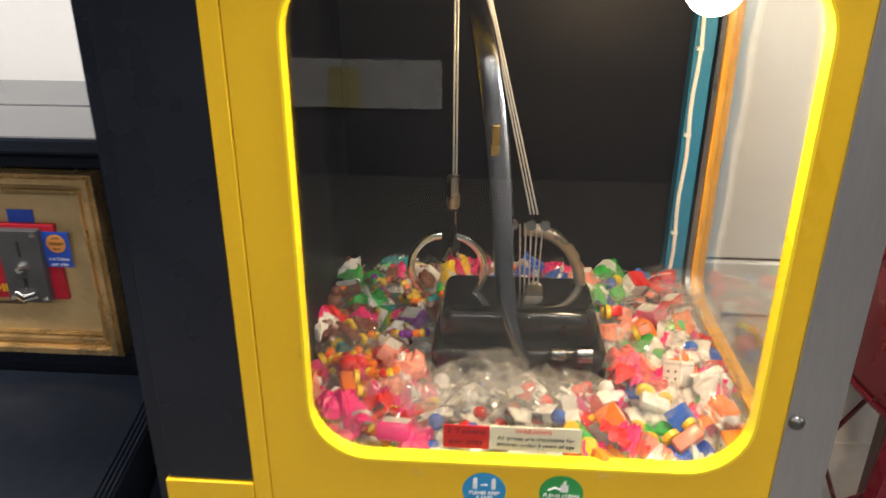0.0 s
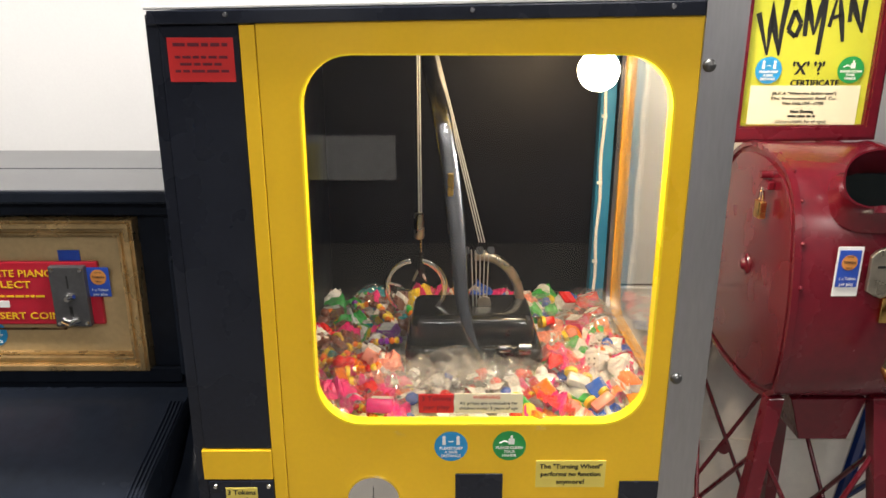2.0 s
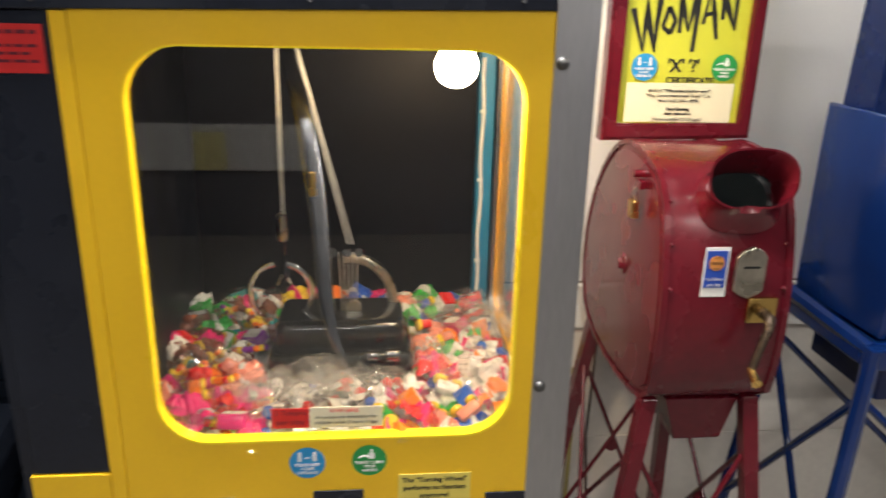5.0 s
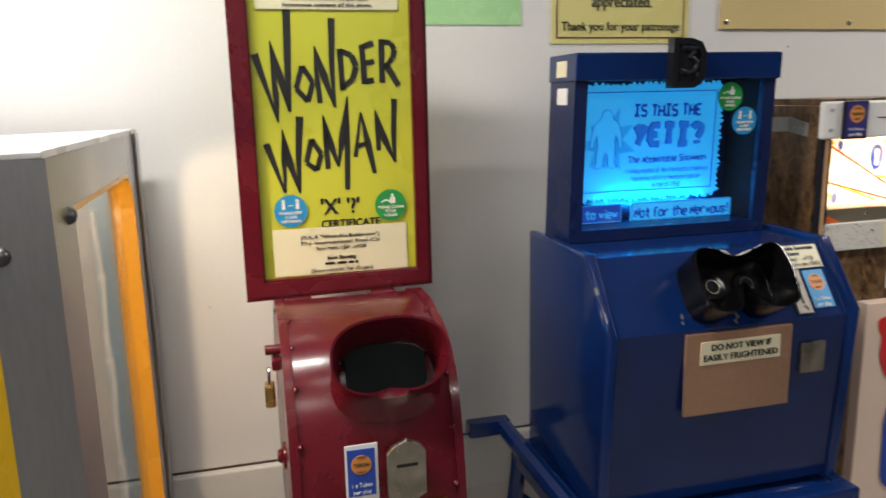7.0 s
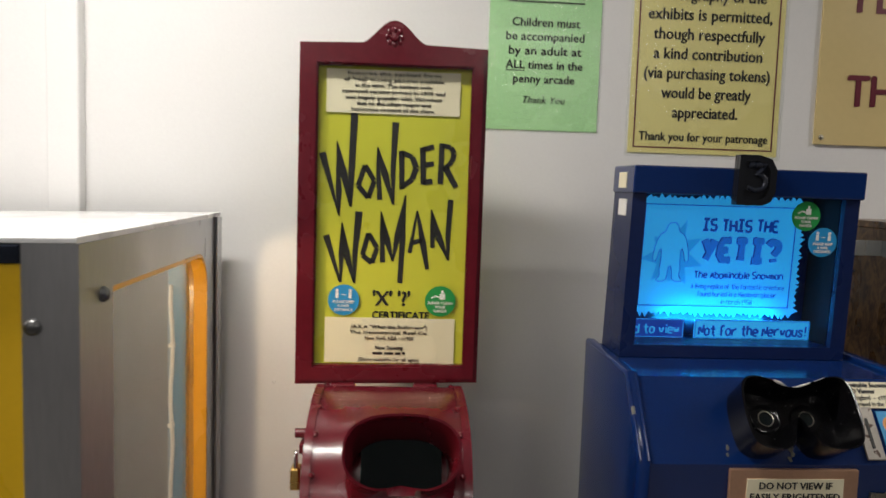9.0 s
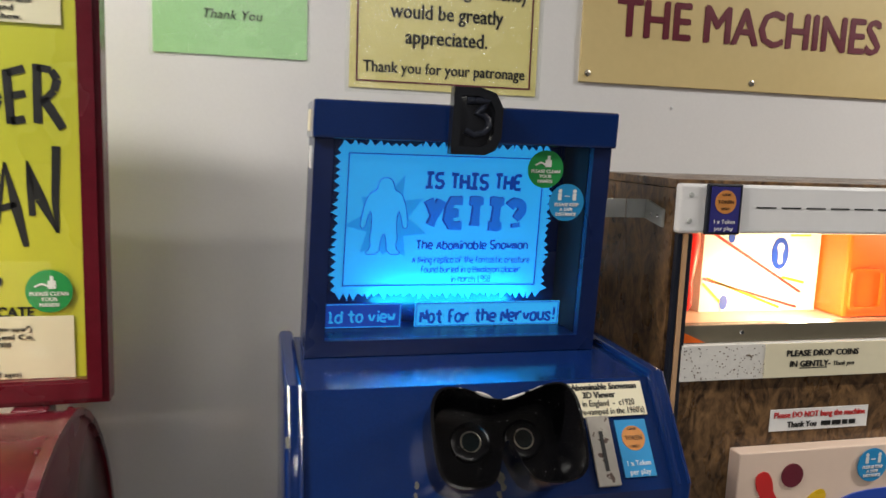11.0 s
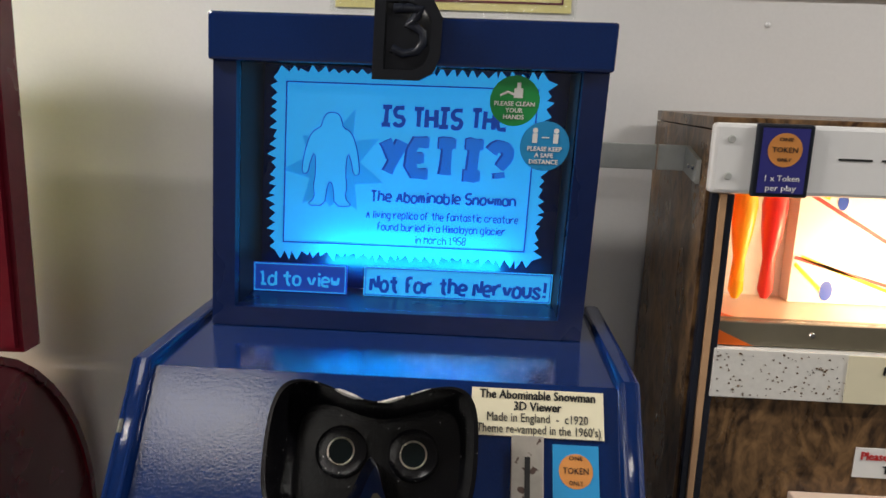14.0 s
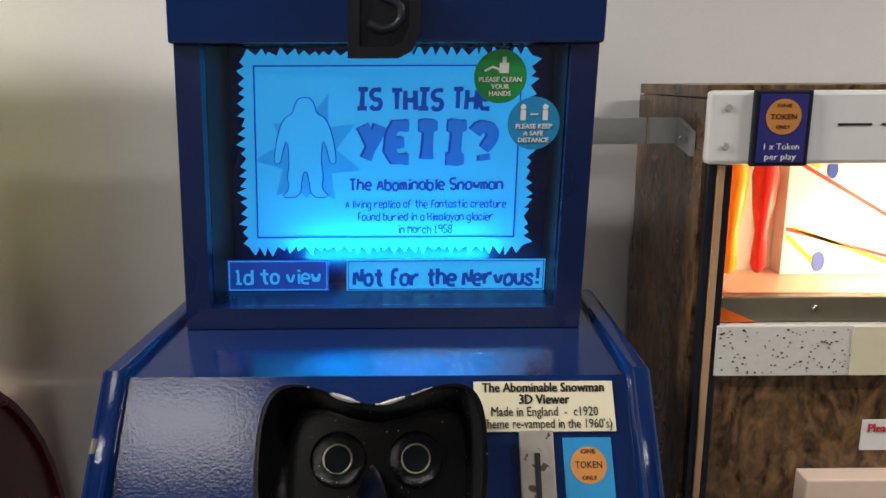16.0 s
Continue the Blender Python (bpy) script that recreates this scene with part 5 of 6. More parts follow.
    part("wall_bracket", prism([(1.199, 1.515), (1.199, 1.542), (1.152, 1.531), (1.152, 1.507)], "x", 1.56, 1.5645), "dull_zinc", v, "bent bracket wing")
    for sy_ in (1.165, 1.182):
        part("screw", lathe(1.56, sy_, 1.522, ((0.003, 0), (0.002, -0.0015)), "x", 10), "chrome", v, smooth=True)
    return v


M["mask"] = material("scuffed_black_paint", (0.004, 0.004, 0.005), 0.09, vary=0.3, grain=520, bump=0.16, stain=12, rough_vary=0.04, spec=0.34)
specks(M["mask"], 380, 0.715, (0.3, 0.3, 0.3))
blue_viewer()


# ---- skittle game ----
def skittle_game():
    g = thing("skittle_game", 2.1, 1.24, 0.0, "dark wood veneer skittle coin game with a warm lit window", "arcade game")
    X0, X1, F, B = 1.565, 2.75, 1.125, 1.362
    part("side", box(X0, X0 + 0.018, F + 0.005, B, 0, 1.562), "wood", g, "dark wood side panel")
    part("side", box(X1 - 0.018, X1, F + 0.005, B, 0, 1.562), "wood", g, "dark wood side panel")
    part("top", box(X0, X1, F + 0.004, B, 1.563, 1.575, 0.001), "wood", g)
    part("edge_strip", box(X0 + 0.003, X0 + 0.01, F - 0.006, F + 0.004, 0, 1.502, 0.001), "black", g)
    part("edge_strip", box(X0 + 0.0105, X0 + 0.0175, F - 0.008, F + 0.004, 0, 1.502, 0.001), "wood_edge", g, "pale wood edging")
    part("edge_strip", box(X0 + 0.018, X0 + 0.025, F - 0.006, F + 0.004, 0, 1.502, 0.001), "black", g)
    hd = part("header", box(X0 - 0.002, X1, F - 0.012, F + 0.003, 1.503, 1.57, 0.004), "laminate", g, "white header strip")
    for sz in (1.52, 1.555):
        part("screw", lathe(X0 + 0.014, F - 0.012, sz, ((0.004, 0), (0.003, -0.002)), "y", 10), "dull_zinc", hd, smooth=True)
    part("token_holder", box(1.6, 1.653, F - 0.018, F - 0.012, 1.502, 1.571, 0.002), "black", hd)
    token_sticker(hd, 1.605, 1.648, 1.506, 1.567, F - 0.018, "sticker_indigo")
    for k in range(12):
        part("slot", box(1.68 + 0.04 * k, 1.711 + 0.04 * k, F - 0.0128, F - 0.0118, 1.5385, 1.5405), "ink", hd)
    part("front_panel", box(X0 + 0.026, X1 - 0.018, F, F + 0.016, 0, 1.293), "wood", g, "dark wood veneer front")
    tz = part("flecked_strip", box(X0 + 0.022, X1 - 0.018, F - 0.008, F + 0.014, 1.294, 1.346, 0.001), "terrazzo", g, "white strip with dark flecks")
    rnd = random.Random(8)
    bm = bmesh.new()
    for k in range(620):
        u, w, r = rnd.uniform(1.59, 2.3), rnd.uniform(1.297, 1.343), rnd.uniform(0.0003, 0.0008)
        box(u - r, u + r * 1.5, F - 0.0086, F - 0.0079, w - r, w + r, bm=bm)
    tagged(part("flecks", bm, "wood", tz), kind="stuff")
    lab = part("label", slab(1.72, 2.02, 1.295, 1.345, F - 0.008), "cream", tz)
    lettering(lab, "PLEASE DROP COINS", 1.816, 1.33, 0.0125, F - 0.0097, width=0.122, bold=0.0004)
    lettering(lab, "IN GENTLY-", 1.796, 1.314, 0.0125, F - 0.0097, width=0.068, bold=0.0004)
    part("underline", slab(1.779, 1.826, 1.3075, 1.3085, F - 0.0095, 0.0006), "ink", lab)
    lettering(lab, "Thank you", 1.853, 1.3135, 0.009, F - 0.0097, width=0.036, shear=0.2)
    lab = part("label", slab(1.745, 1.915, 1.21, 1.243, F), "white", g)
    lettering(lab, "Please DO NOT bang the machine", 1.83, 1.234, 0.0125, F - 0.0017, "red_ink", width=0.158, bold=0.0003)
    lettering(lab, "Thank You", 1.8, 1.219, 0.0125, F - 0.0017, width=0.05, bold=0.0003)
    bars(lab, 1.832, 1.895, (1.219,), 0.007, F - 0.0016)
    # window
    part("sill", box(X0 + 0.026, X1 - 0.018, F + 0.001, F + 0.02, 1.347, 1.372, 0.001), "sill_steel", g, "steel window sill")
    part("orange_corner", prism([(X0 + 0.0265, 1.3475), (X0 + 0.062, 1.3475), (X0 + 0.0265, 1.363)], "y", F + 0.0002, F + 0.0012), "orange", g, "orange corner of card")
    part("screw", lathe(1.685, F + 0.001, 1.361, ((0.0035, 0), (0.0025, -0.0016)), "y", 10), "chrome", g, smooth=True)
    part("window_glass", box(X0 + 0.026, X1 - 0.018, F + 0.004, F + 0.007, 1.373, 1.502), "glass", g, shadow=False)
    part("box_back", box(X0 + 0.018, X1 - 0.018, B - 0.02, B, 1.294, 1.562), "laminate", g)
    part("box_floor", box(X0 + 0.018, X1 - 0.018, F + 0.021, B - 0.02, 1.335, 1.345), "cream_pink", g, "cream playfield floor")
    part("orange_corner", prism([(X0 + 0.024, F + 0.022), (1.68, F + 0.022), (X0 + 0.024, F + 0.16)], "z", 1.3455, 1.352), "orange", g, "orange corner wedge")
    part("orange_wall", box(X0 + 0.019, X0 + 0.023, F + 0.021, B - 0.021, 1.346, 1.56), "orange", g)
    # slanted white board with stripes and ovals
    card = part("score_board", box(1.735, 1.962, B - 0.05, B - 0.022, 1.346, 1.54), "laminate", g, "white board with red stripes")
    sy = B - 0.0505
    for x0, z0, x1, z1, mt in ((1.738, 1.487, 1.93, 1.378, "red_label"), (1.742, 1.488, 1.77, 1.478, "pine_yellow"), (1.737, 1.403, 1.925, 1.352, "red_label"), (1.738, 1.395, 1.785, 1.352, "pine_yellow"),
                               (1.745, 1.404, 1.89, 1.352, "pine_yellow"), (1.89, 1.405, 1.935, 1.395, "pine_yellow"), (1.9, 1.478, 1.94, 1.478, "pine_yellow")):
        bm = bmesh.new()
        stroke(bm, x0, z0, 0.0045, x1, z1, 0.0045, sy)
        part("stripe", bm, mt, card)
    for x, z, r in ((1.786, 1.474, 0.009), (1.882, 1.446, 0.024), (1.78, 1.362, 0.011)):
        ov = [(x + r * 0.7 * math.cos(a), z + r * 1.15 * math.sin(a)) for a in [2 * math.pi * k / 24 for k in range(24)]]
        o = part("oval", prism(ov, "y", sy - 0.001, sy), "sticker_blue", card)
        if r > 0.02:
            part("oval_mark", prism(smooth_closed([(x - 0.004, z - 0.018), (x + 0.006, z - 0.018), (x + 0.003, z), (x + 0.008, z + 0.012), (x, z + 0.02), (x - 0.008, z + 0.012), (x - 0.003, z)], 1), "y", sy - 0.0018, sy - 0.001), "white", card)
    for x, mt, y in ((1.66, "pine_yellow", 1.285), (1.697, "red_label", 1.29)):
        part("skittle", lathe(x, y, 1.385, ((0.004, -0.03), (0.009, -0.02), (0.007, 0.02), (0.012, 0.05), (0.015, 0.085), (0.01, 0.115), (0.005, 0.16)), "z", 16), mt, g, "plastic skittle", True)
    part("orange_block", box(1.966, 2.12, 1.25, B - 0.022, 1.346, 1.54, 0.006), "orange", g, "orange plastic chute")
    part("orange_frame", ring(rounded(1.972, 2.04, 1.36, 1.43, 0.01), rounded(1.978, 2.034, 1.366, 1.424, 0.007), "y", 1.244, 1.25), "orange", g)
    part("ball_guide", tube(((2.05, 1.2, 1.36), (2.2, 1.22, 1.45)), 0.003, 8), "wood", g)
    # picture panel
    P = 1.1
    pc = part("picture_panel", box(1.682, 2.25, P, F, 0.755, 1.19, 0.002), "cream_pink", g, "pale pink panel painted with skittles")
    py = P

    def pin(x, z, h, lean, d=0.0008):
        pts = [(-0.022, 0), (0.022, 0), (0.03, 0.3), (0.026, 0.5), (0.011, 0.68), (0.016, 0.85), (0.01, 0.98), (-0.01, 0.98), (-0.016, 0.85), (-0.011, 0.68), (-0.026, 0.5), (-0.03, 0.3)]
        ca, sa = math.cos(radians(lean)), math.sin(radians(lean))
        q = [(x + (u * h / 0.15) * ca + w * h * sa, z - (u * h / 0.15) * sa + w * h * ca) for u, w in pts]
        return prism(smooth_closed(q, 1), "y", py - d, py)
    part("painted_skittle", pin(1.735, 1.065, 0.115, 60), "pine_yellow", pc)
    part("painted_skittle", pin(1.765, 1.035, 0.135, -20, 0.0016), "red_label", pc)
    part("painted_skittle", pin(1.925, 0.78, 0.1, 40), "pine_yellow", pc)
    part("painted_skittle", pin(1.955, 0.765, 0.14, 2, 0.0016), "red_label", pc)
    for x, z in ((1.772, 1.152), (1.822, 1.092), (1.9, 0.842)):
        part("painted_ball", disc(x, z, 0.018, py, 0.0022, 20), "maroon_ink", pc)
    blob = smooth_closed([(1.75, 0.81), (1.79, 0.785), (1.84, 0.83), (1.9, 0.9), (2.0, 0.95), (2.12, 1.02), (2.12, 1.1), (1.95, 1.125), (1.84, 1.11), (1.8, 1.03), (1.745, 0.97), (1.75, 0.88)], 2)
    part("blue_cloud", prism(blob, "y", py - 0.0026, py), "sticker_blue", pc, "blue painted cloud")
    for w, x, z, k, hh in (("TIP", 1.81, 0.972, 0.09, 0.07), ("THE", 1.912, 1.045, 0.085, 0.055), ("SKITTLE", 1.882, 0.925, 0.24, 0.075)):
        lettering(pc, w, 0, 0, hh, 0, "white", width=k, m=pose(x, py - 0.0032, z, 90, 0, 0) @ pose(0, 0, 0, 0, 0, 36), bold=0.003)
    notice_disc(pc, 1.908, 1.16, 0.026, py - 0.003, "disc_blue")
    notice_disc(pc, 1.97, 1.155, 0.026, py - 0.003, "disc_green")
    return g


skittle_game()


# ---- piano ----
def piano():
    p = thing("piano", -1.1, 1.1, 0.0, "black lacquered upright piano with a gilt-framed coin panel", "piano")
    X0, X1 = -1.85, -0.412
    part("case", box(X0, X1, 1.009, 1.36, 0.0, 1.206, 0.006), "piano", p)
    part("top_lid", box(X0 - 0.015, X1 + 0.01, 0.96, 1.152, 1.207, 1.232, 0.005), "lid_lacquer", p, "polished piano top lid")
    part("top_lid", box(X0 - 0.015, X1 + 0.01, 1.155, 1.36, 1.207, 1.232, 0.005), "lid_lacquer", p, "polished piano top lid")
    part("cornice", box(X0, X1, 0.99, 1.008, 1.178, 1.206, 0.004), "piano", p)
    part("stile", box(X1 - 0.1, X1, 0.985, 1.008, 0.86, 1.177, 0.006), "piano", p)
    part("stile_rail", box(X0, X1 - 0.101, 0.995, 1.008, 0.84, 0.875, 0.004), "piano", p)
    for z in (1.1, 1.14):
        part("bead", tube(((X1 - 0.09, 0.983, z), (X1 - 0.01, 0.983, z)), 0.008, 10), "piano", p, smooth=True)
    lid = smooth_closed([(1.008, 0.6), (1.008, 0.84), (0.93, 0.84), (0.885, 0.825), (0.7, 0.79), (0.66, 0.765), (0.655, 0.72), (0.66, 0.6)], 2)
    part("fallboard", prism(lid, "x", X0 + 0.03, X1 - 0.075, 0.004), "piano", p, "closed curved keyboard lid", True)
    arm = smooth_closed([(1.008, 0.58), (1.008, 0.83), (0.92, 0.8), (0.85, 0.74), (0.68, 0.7), (0.64, 0.67), (0.64, 0.58)], 2)
    part("key_arm", prism(arm, "x", X1 - 0.07, X1, 0.006), "piano", p, smooth=True)
    for k in range(4):
        xr = X1 - 0.081 - 0.007 * k
        part("ridge", tube([(xr, y, z + 0.0015) for y, z in lid if y < 0.93 and z > 0.68], 0.0028, 6), "piano", p, smooth=True)
    part("keybed", box(X0, X1, 0.64, 1.008, 0.56, 0.6, 0.005), "piano", p)
    part("lower_panel", box(X0 + 0.02, X1 - 0.02, 0.93, 1.008, 0.05, 0.559), "piano", p)
    part("leg", lathe(X1 - 0.04, 0.68, 0, ((0.03, 0), (0.025, 0.1), (0.035, 0.35), (0.03, 0.56)), "z", 16), "piano", p, smooth=True)
    return p


piano()
pic = thing("framed_coin_panel", -0.86, 0.98, 0.87, "gilt frame round a gold panel and red coin sign", "picture frame")
gx0, gx1, gz0, gz1 = -1.15, -0.566, 0.875, 1.173
rr = lambda d: [(gx0 + d, gz0 + d), (gx1 - d, gz0 + d), (gx1 - d, gz1 - d), (gx0 + d, gz1 - d)]
fr = part("frame", ring(rr(0.0), rr(0.005), "y", 0.95, 0.98), "gold", pic, "gilt moulded frame")
for d0, d1, fy, mt in ((0.0051, 0.0135, 0.943, "gold"), (0.0136, 0.0165, 0.951, "gold"), (0.0166, 0.024, 0.956, "gold"), (0.0241, 0.0275, 0.951, "gold"), (0.0276, 0.0292, 0.964, "wood"), (0.0293, 0.034, 0.961, "gold")):
    part("frame_step", ring(rr(d0), rr(d1), "y", fy, 0.98), mt, fr)
part("panel", box(gx0 + 0.034, gx1 - 0.034, 0.968, 0.975, gz0 + 0.034, gz1 - 0.034), "gold_panel", pic)
sg = part("red_sign", box(-1.0, -0.643, 0.958, 0.968, 0.968, 1.092, 0.002), "sign_red", pic, "red sign with gold lettering")
for w, x, z, k in (("TO OPERATE PIANO", -0.825, 1.069, 0.2), ("SELECT", -0.81, 1.047, 0.08), ("THEN INSERT COIN", -0.825, 0.985, 0.205)):
    lettering(sg, w, x, z, 0.019, 0.9577, "pine_yellow", width=k, bold=0.0004)
bars(sg, -0.9, -0.74, (1.025,), 0.004, 0.9575, "pine_yellow")
part("name_strip", slab(-1.02, -0.72, 0.9535, 0.9575, 0.9675), "wood", pic)
part("label", slab(-0.85, -0.815, 1.003, 1.016, 0.9578), "white", sg)
lk = part("coin_lock", box(-0.727, -0.662, 0.944, 0.958, 0.969, 1.087, 0.002), "plate_steel", sg, "steel coin mechanism plate")
for sx, sz in ((-0.72, 1.08), (-0.669, 1.08), (-0.72, 0.976), (-0.669, 0.976)):
    part("screw", lathe(sx, 0.944, sz, ((0.004, 0), (0.003, -0.002)), "y", 10), "chrome", lk, smooth=True)
part("coin_slot", box(-0.696, -0.693, 0.9435, 0.946, 1.045, 1.07), "ink", lk)
part("knob", lathe(-0.694, 0.944, 1.028, ((0.009, 0), (0.008, -0.006), (0.005, -0.012)), "y", 14), "chrome", lk, smooth=True)
part("lever", tube(((-0.694, 0.936, 1.028), (-0.68, 0.932, 1.034)), 0.004, 8), "chrome", lk, smooth=True)
part("return_cup", tube(((-0.71, 0.94, 0.985), (-0.695, 0.934, 0.98), (-0.678, 0.94, 0.985)), 0.006, 8), "chrome", lk, smooth=True)
part("key_slot", box(-0.697, -0.692, 0.9425, 0.945, 0.99, 1.01), "ink", lk)
token_sticker(pic, -0.662, -0.622, 1.025, 1.082, 0.957, "sticker_blue")
part("sticker", slab(-0.715, -0.675, 1.092, 1.112, 0.9675), "sticker_blue", pic)
notice_disc(pic, -0.862, 0.945, 0.026, 0.968, "disc_blue")
pic.location.y += 0.028


# ---- prizes in the crane machine ----
M["film_white"] = material("milky_film", (0.74, 0.71, 0.66), 0.16, vary=0.3, grain=60, bump=0.5, stain=30, coat=0.3)
for nm, col in (("hot_pink", (0.8, 0.03, 0.22)), ("orange_toy", (0.85, 0.2, 0.02)), ("green_toy", (0.04, 0.42, 0.07)), ("yellow_toy", (0.85, 0.6, 0.03)), ("blue_toy", (0.03, 0.12, 0.55)),
                ("red_toy", (0.7, 0.02, 0.02)), ("purple_toy", (0.2, 0.03, 0.32)), ("salmon_toy", (0.8, 0.3, 0.22)), ("teal_toy", (0.03, 0.3, 0.35)), ("brown_toy", (0.16, 0.05, 0.03))):
    M[nm] = material(nm + "_plastic", col, 0.3, vary=0.06, grain=80, bump=0.02)
M["film"] = clear("clear_film", (0.98, 0.98, 0.98), 0.05, 1.5)
n_, l_ = M["film"].node_tree.nodes, M["film"].node_tree.links
dif, mx2 = n_.new("ShaderNodeBsdfDiffuse"), n_.new("ShaderNodeMixShader")
dif.inputs[0].default_value = (0.85, 0.82, 0.78, 1)
mx2.inputs[0].default_value = 0.018
l_.new(n_["Mix Shader"].outputs[0], mx2.inputs[1])
l_.new(dif.outputs[0], mx2.inputs[2])
l_.new(mx2.outputs[0], n_["Material Output"].inputs[0])
TOYS = ["hot_pink", "orange_toy", "green_toy", "yellow_toy", "blue_toy", "red_toy", "purple_toy", "salmon_toy", "teal_toy", "brown_toy"]
WORD = {"hot_pink": "hot pink", "orange_toy": "orange", "green_toy": "green", "yellow_toy": "yellow", "blue_toy": "blue", "red_toy": "red", "purple_toy": "purple", "salmon_toy": "salmon", "teal_toy": "teal", "brown_toy": "brown", "white": "white"}


def film_bag(w, h, seed, puff=0.012):
    """A crumpled clear film wrapper, domed, with a flat edge."""
    bm = bmesh.new()
    n, m = 14, 11
    for side in (1,):
        g = []
        for j in range(m):
            row = []
            for i in range(n):
                u, v = i / (n - 1) * 2 - 1, j / (m - 1) * 2 - 1
                bulge = max(0.0, (1 - u * u) * (1 - v * v)) ** 0.6 * puff
                cr = noise.noise(Vector((u * 3.6 + seed * 3.1, v * 3.6, side * 2.0))) * 0.011 * (1 - 0.3 * abs(u)) + noise.noise(Vector((u * 8.0 + seed, v * 8.0, 5.0))) * 0.007
                lift = noise.noise(Vector((u * 1.2 + seed, v * 1.2, 9.0))) * 0.016
                row.append(bm.verts.new((u * w / 2, v * h / 2, side * (bulge + abs(cr) * (bulge > 0)) + lift)))
            g.append(row)
        for j in range(m - 1):
            for i in range(n - 1):
                bm.faces.new((g[j][i], g[j][i + 1], g[j + 1][i + 1], g[j + 1][i]))
    bmesh.ops.remove_doubles(bm, verts=bm.verts, dist=0.0002)
    return bm


def prize(kind, color, seed, bagged):
    words = {"ball": "ball prize in a clear bag", "block": "toy block in a clear bag", "flower": "flower puffer toy in a clear bag", "beads": "striped bead bracelet in a clear bag",
             "wheels": "toy tractor with yellow wheels in a clear bag", "die": "white dice cube with coloured top in bag", "card": "folded card in a crumpled clear bag", "duck": "small duck-shaped toy in a bag", "foil": "crumpled shiny sweet wrapper in a clear bag"}
    t = thing("prize", 0, 0, 0, WORD[color] + " " + (words[kind] if bagged else words[kind].split(" in a")[0].split(" in bag")[0] + " lying on the heap"), "prize", "prizes in the tray")
    rnd = random.Random(seed)
    if kind == "ball":
        r = rnd.uniform(0.013, 0.018)
        part("toy", ball(0, 0, 0, r), color, t, smooth=True)
        part("band", lathe(0, 0, 0, ((r * 0.99, -0.002), (r * 1.04, -0.001), (r * 1.04, 0.001), (r * 0.99, 0.002)), "z", 16), rnd.choice(TOYS), t)
    elif kind == "block":
        part("toy", box(-0.018, 0.018, -0.012, 0.012, -0.01, 0.01, 0.004), color, t, smooth=True)
        part("label", box(-0.016, 0.012, -0.01, 0.008, 0.0101, 0.0108), "white", t)
    elif kind == "flower":
        for k in range(6):
            a = k * math.pi / 3
            part("petal", ball(0.014 * math.cos(a), 0.014 * math.sin(a), -0.002, 0.007), "orange_toy" if color == "hot_pink" else color, t, smooth=True)
        part("toy", ball(0, 0, 0.003, 0.012), color, t, smooth=True)
    elif kind == "foil":
        part("toy", film_bag(0.052, 0.036, seed + 30, 0.012), color, t)
        part("seal", film_bag(0.014, 0.04, seed + 40, 0.014), "white" if seed % 3 else "hot_pink", t)
    elif kind == "beads":
        for k in range(9):
            a = k * 0.38
            part("bead", lathe(0.024 * math.cos(a) - 0.0, 0.018 * math.sin(a), 0, ((0.004, -0.004), (0.006, 0), (0.004, 0.004)), "x", 8), (color, color, "orange_toy" if color != "orange_toy" else "red_toy", "yellow_toy")[k % 4], t, smooth=True)
    elif kind == "wheels":
        part("toy", box(-0.016, 0.016, -0.008, 0.008, -0.006, 0.008, 0.003), color, t, smooth=True)
        for sx, r in ((-0.012, 0.008), (0.012, 0.01)):
            part("wheel", lathe(sx, -0.011, 0, ((0.003, -0.005), (r, -0.004), (r, 0.002), (0.003, 0.003)), "y", 14), "yellow_toy", t, smooth=True)
    elif kind == "die":
        part("toy", box(-0.013, 0.013, -0.013, 0.013, -0.014, 0.011, 0.0015), "white", t)
        part("top", box(-0.0131, 0.0131, -0.0131, 0.0131, 0.0112, 0.016, 0.0015), color, t)
        bm = bmesh.new()
        for px, pz in ((-0.005, 0.003), (0.005, -0.005), (0.005, 0.003), (-0.005, -0.005)):
            lathe(px, -0.0131, pz, ((0.0015, 0), (0.0015, -0.0006)), "y", 8, bm)
        part("pips", bm, "ink", t)
    elif kind == "card":
        part("toy", prism([(-0.018, 0.0), (-0.006, 0.004), (0.02, 0.0), (0.02, 0.0008), (-0.006, 0.0048), (-0.018, 0.0008)], "y", -0.008, 0.008), "white", t)
        part("trinket", ball(0.0, 0.014, 0, 0.009), color, t, smooth=True)
    else:
        part("toy", ball(0, 0, 0, 0.014, squash=0.8), color, t, smooth=True)
        part("head", ball(0.009, 0, 0.012, 0.008), color, t, smooth=True)
        part("beak", lathe(0.017, 0, 0.011, ((0.004, 0), (0.001, 0.007)), "x", 8), "orange_toy", t, smooth=True)
    if bagged:
        part("bag", film_bag(rnd.uniform(0.06, 0.075), rnd.uniform(0.045, 0.06), seed, 0.015 if kind != "card" else 0.008), "film", t, "crumpled clear bag", shadow=False)
    return t


KINDS = ["ball", "block", "flower", "beads", "wheels", "die", "card", "duck"]
rnd = random.Random(11)
protos = {}
spots = []
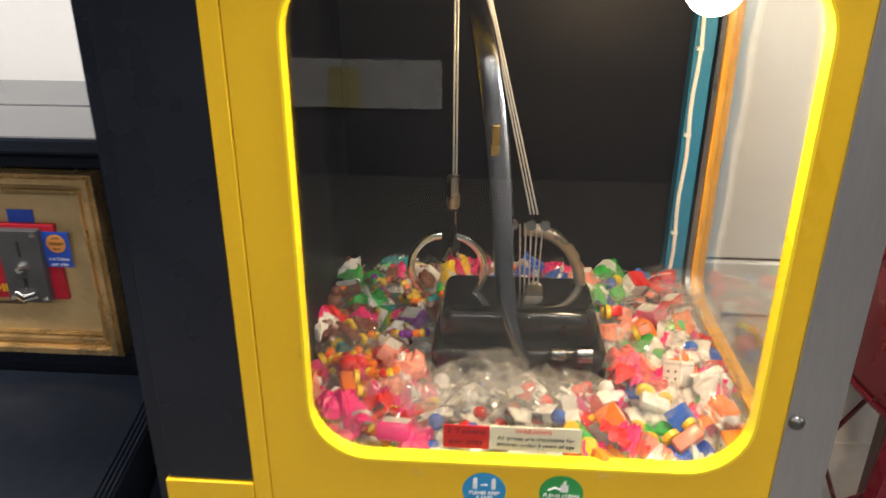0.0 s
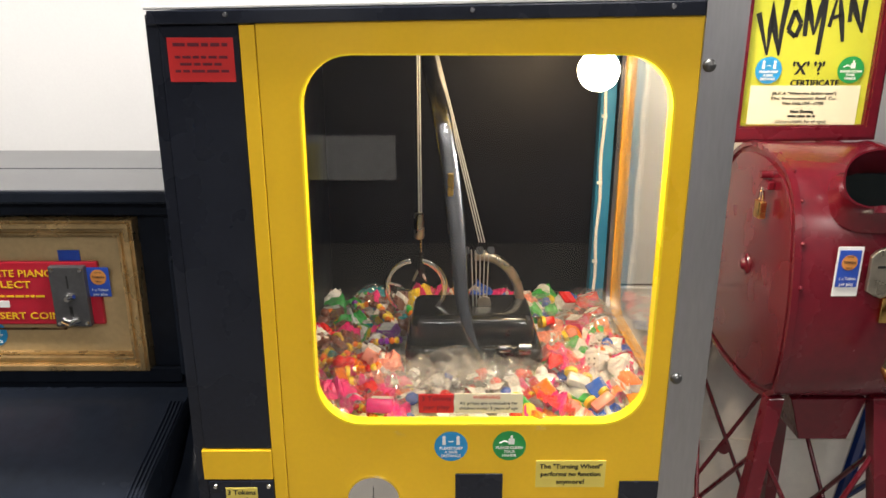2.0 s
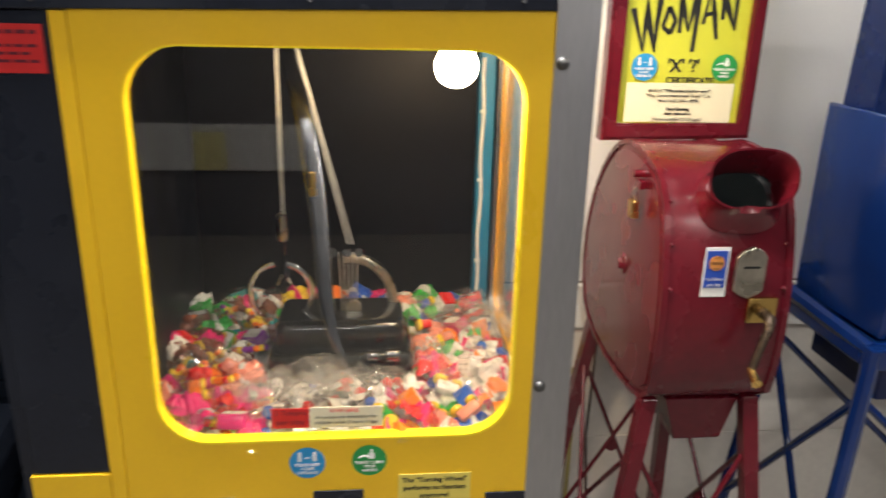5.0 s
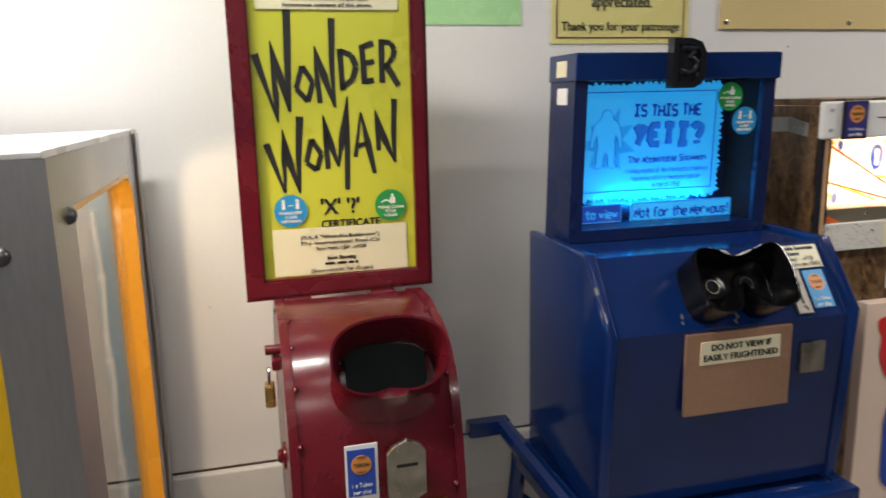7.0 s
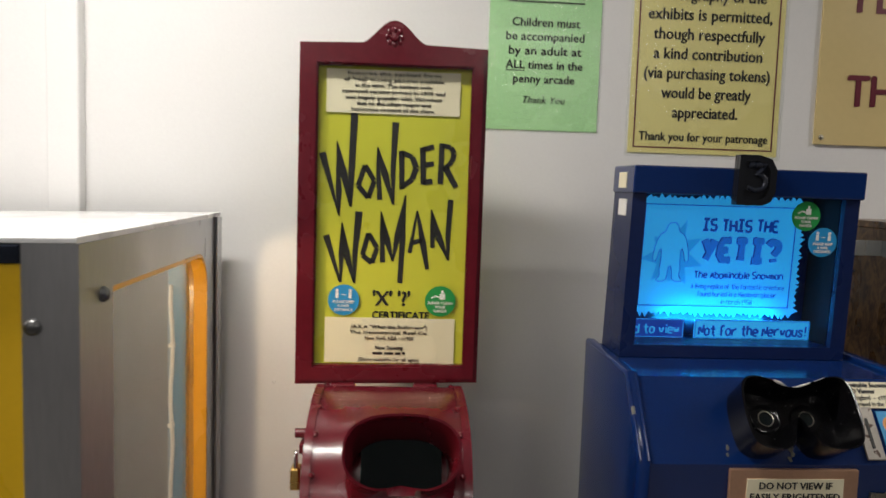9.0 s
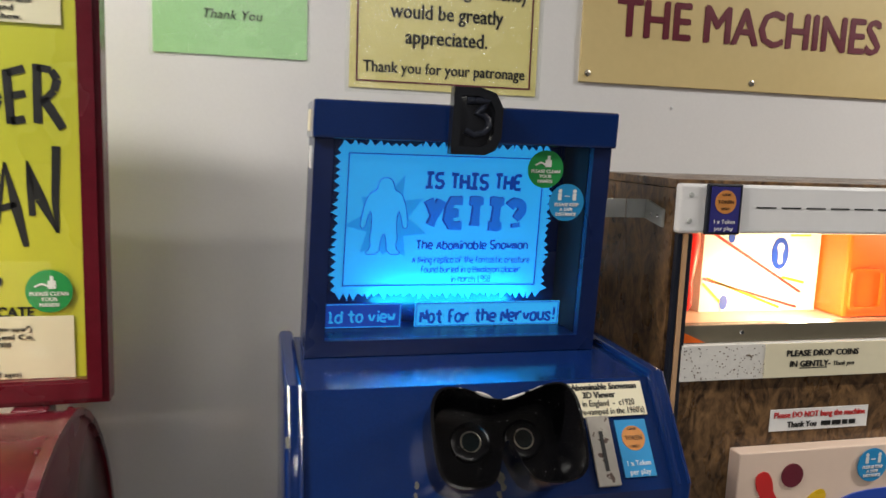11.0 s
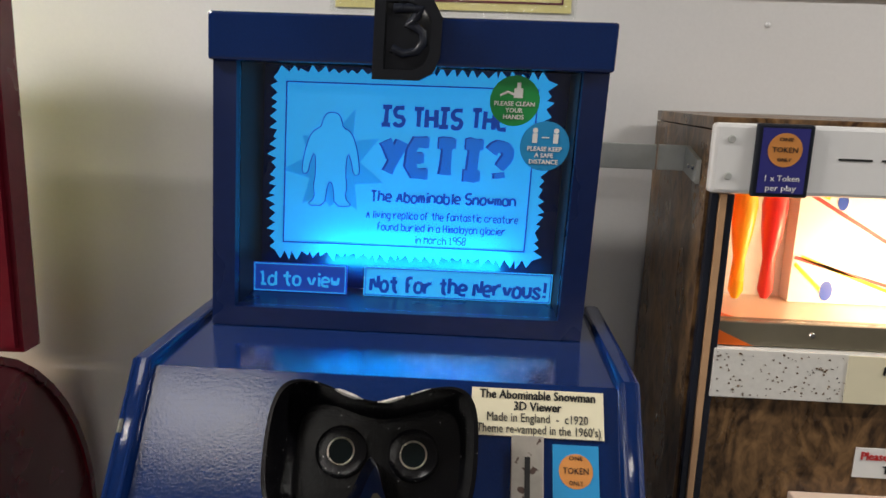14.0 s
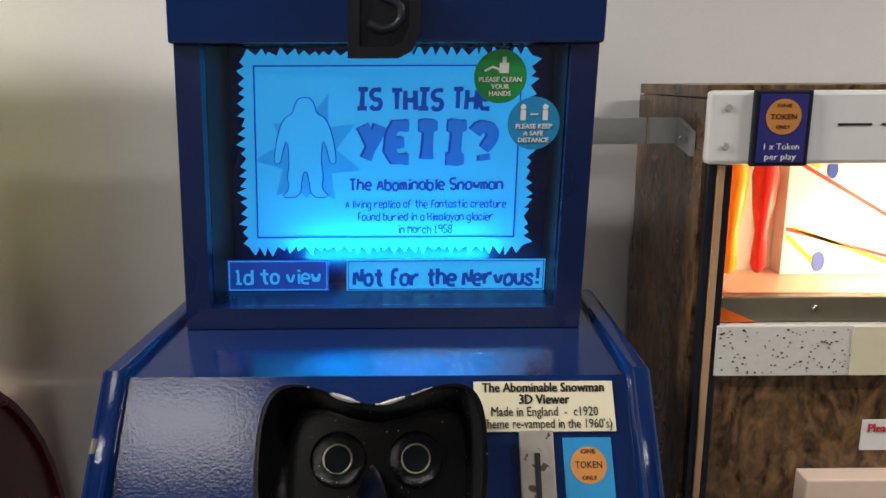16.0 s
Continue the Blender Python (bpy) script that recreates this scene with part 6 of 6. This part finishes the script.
for layer, step in ((0, 0.037), (1, 0.045)):
    nx, ny = int(0.6 / step), int(0.52 / step)
    for i in range(nx):
        for j in range(ny):
            x, y = -0.238 + step * i + rnd.uniform(-0.012, 0.012), 0.752 + step * j + rnd.uniform(-0.012, 0.012)
            if x > 0.335 or y > 1.25 or (-0.1 < x < 0.195 and 0.875 < y < 1.085):
                continue
            if layer and rnd.random() < 0.3:
                continue
            rise = 0.012 * (y - 0.75) / 0.5 + 0.012 * abs(noise.noise(Vector((x * 9, y * 9, 3))))
            spots.append((x, y, 0.903 + rise + layer * 0.022))
for x, y, z in spots:
    if x < 0.02:
        pool = ["flower", "beads", "beads", "foil", "foil", "wheels", "duck", "block", "foil"]
        cols = ["hot_pink", "orange_toy", "red_toy", "hot_pink", "red_toy", "salmon_toy"] if y < 0.95 else ["green_toy", "brown_toy", "yellow_toy", "teal_toy", "brown_toy", "purple_toy", "brown_toy", "teal_toy", "red_toy"]
    else:
        pool = ["block", "die", "card", "wheels", "foil", "foil", "block", "card", "foil"]
        cols = ["red_toy", "green_toy", "red_toy", "hot_pink", "orange_toy", "salmon_toy", "white", "blue_toy", "white"]
    if -0.07 < x < 0.12 and y < 0.88:
        pool, cols = ["card"], ["blue_toy", "white", "red_toy"]
    kind, color, bagged = rnd.choice(pool), rnd.choice(cols), rnd.random() < 0.5
    if kind == "card":
        bagged = True
    k = (kind, color, bagged)
    m = pose(x, y, z, rnd.uniform(-35, 35), rnd.uniform(-35, 35), rnd.uniform(0, 360))
    if k in protos:
        copy_thing(protos[k], m)
    else:
        protos[k] = prize(kind, color, len(protos) + 1, bagged)
        protos[k].scale = (1.18, 1.18, 1.18)
        protos[k].matrix_basis = m @ Matrix.Diagonal((1.18, 1.18, 1.18, 1))
M["bag_film"] = M["film"].copy()
M["bag_film"].name = "hazy_bag_film"
M["bag_film"].node_tree.nodes["Glossy BSDF"].inputs["Roughness"].default_value = 0.05
for nd in M["bag_film"].node_tree.nodes:
    if nd.bl_idname == "ShaderNodeMixShader" and not nd.inputs[0].is_linked:
        nd.inputs[0].default_value = 0.11
for k in range(22):
    if k < 8:
        bx, by = -0.08 + 0.029 * k + rnd.uniform(-0.006, 0.006), rnd.uniform(0.77, 0.86)
    else:
        bx, by = rnd.uniform(0.2, 0.32) if k % 2 else rnd.uniform(-0.23, 0.32), rnd.uniform(0.77, 0.87) if k % 2 == 0 else rnd.uniform(0.78, 1.15)
    bg = thing("clear_bag", 0, 0, 0, "empty crumpled clear plastic bag on the prize heap", "plastic bag", "loose bags in the tray")
    part("film", film_bag(rnd.uniform(0.06, 0.09), rnd.uniform(0.05, 0.075), 60 + k, 0.006), "bag_film", bg, shadow=False)
    bg.matrix_basis = pose(bx, by, 0.948 + rnd.uniform(-0.004, 0.006), rnd.uniform(-10, 45), rnd.uniform(-25, 25), rnd.uniform(-50, 50))
liner = bmesh.new()
gr = [[liner.verts.new((-0.254 + 0.606 * i / 60, 0.732 + 0.538 * j / 52, 0.891 + 0.014 * abs(noise.noise(Vector((i * 0.35, j * 0.35, 1)))))) for i in range(61)] for j in range(53)]
for j in range(52):
    for i in range(60):
        liner.faces.new((gr[j][i], gr[j][i + 1], gr[j + 1][i + 1], gr[j + 1][i]))
ln = part("tray_liner", liner, "film_white", None)
tagged(ln, "crumpled whitish film lining the prize tray", "tray liner")
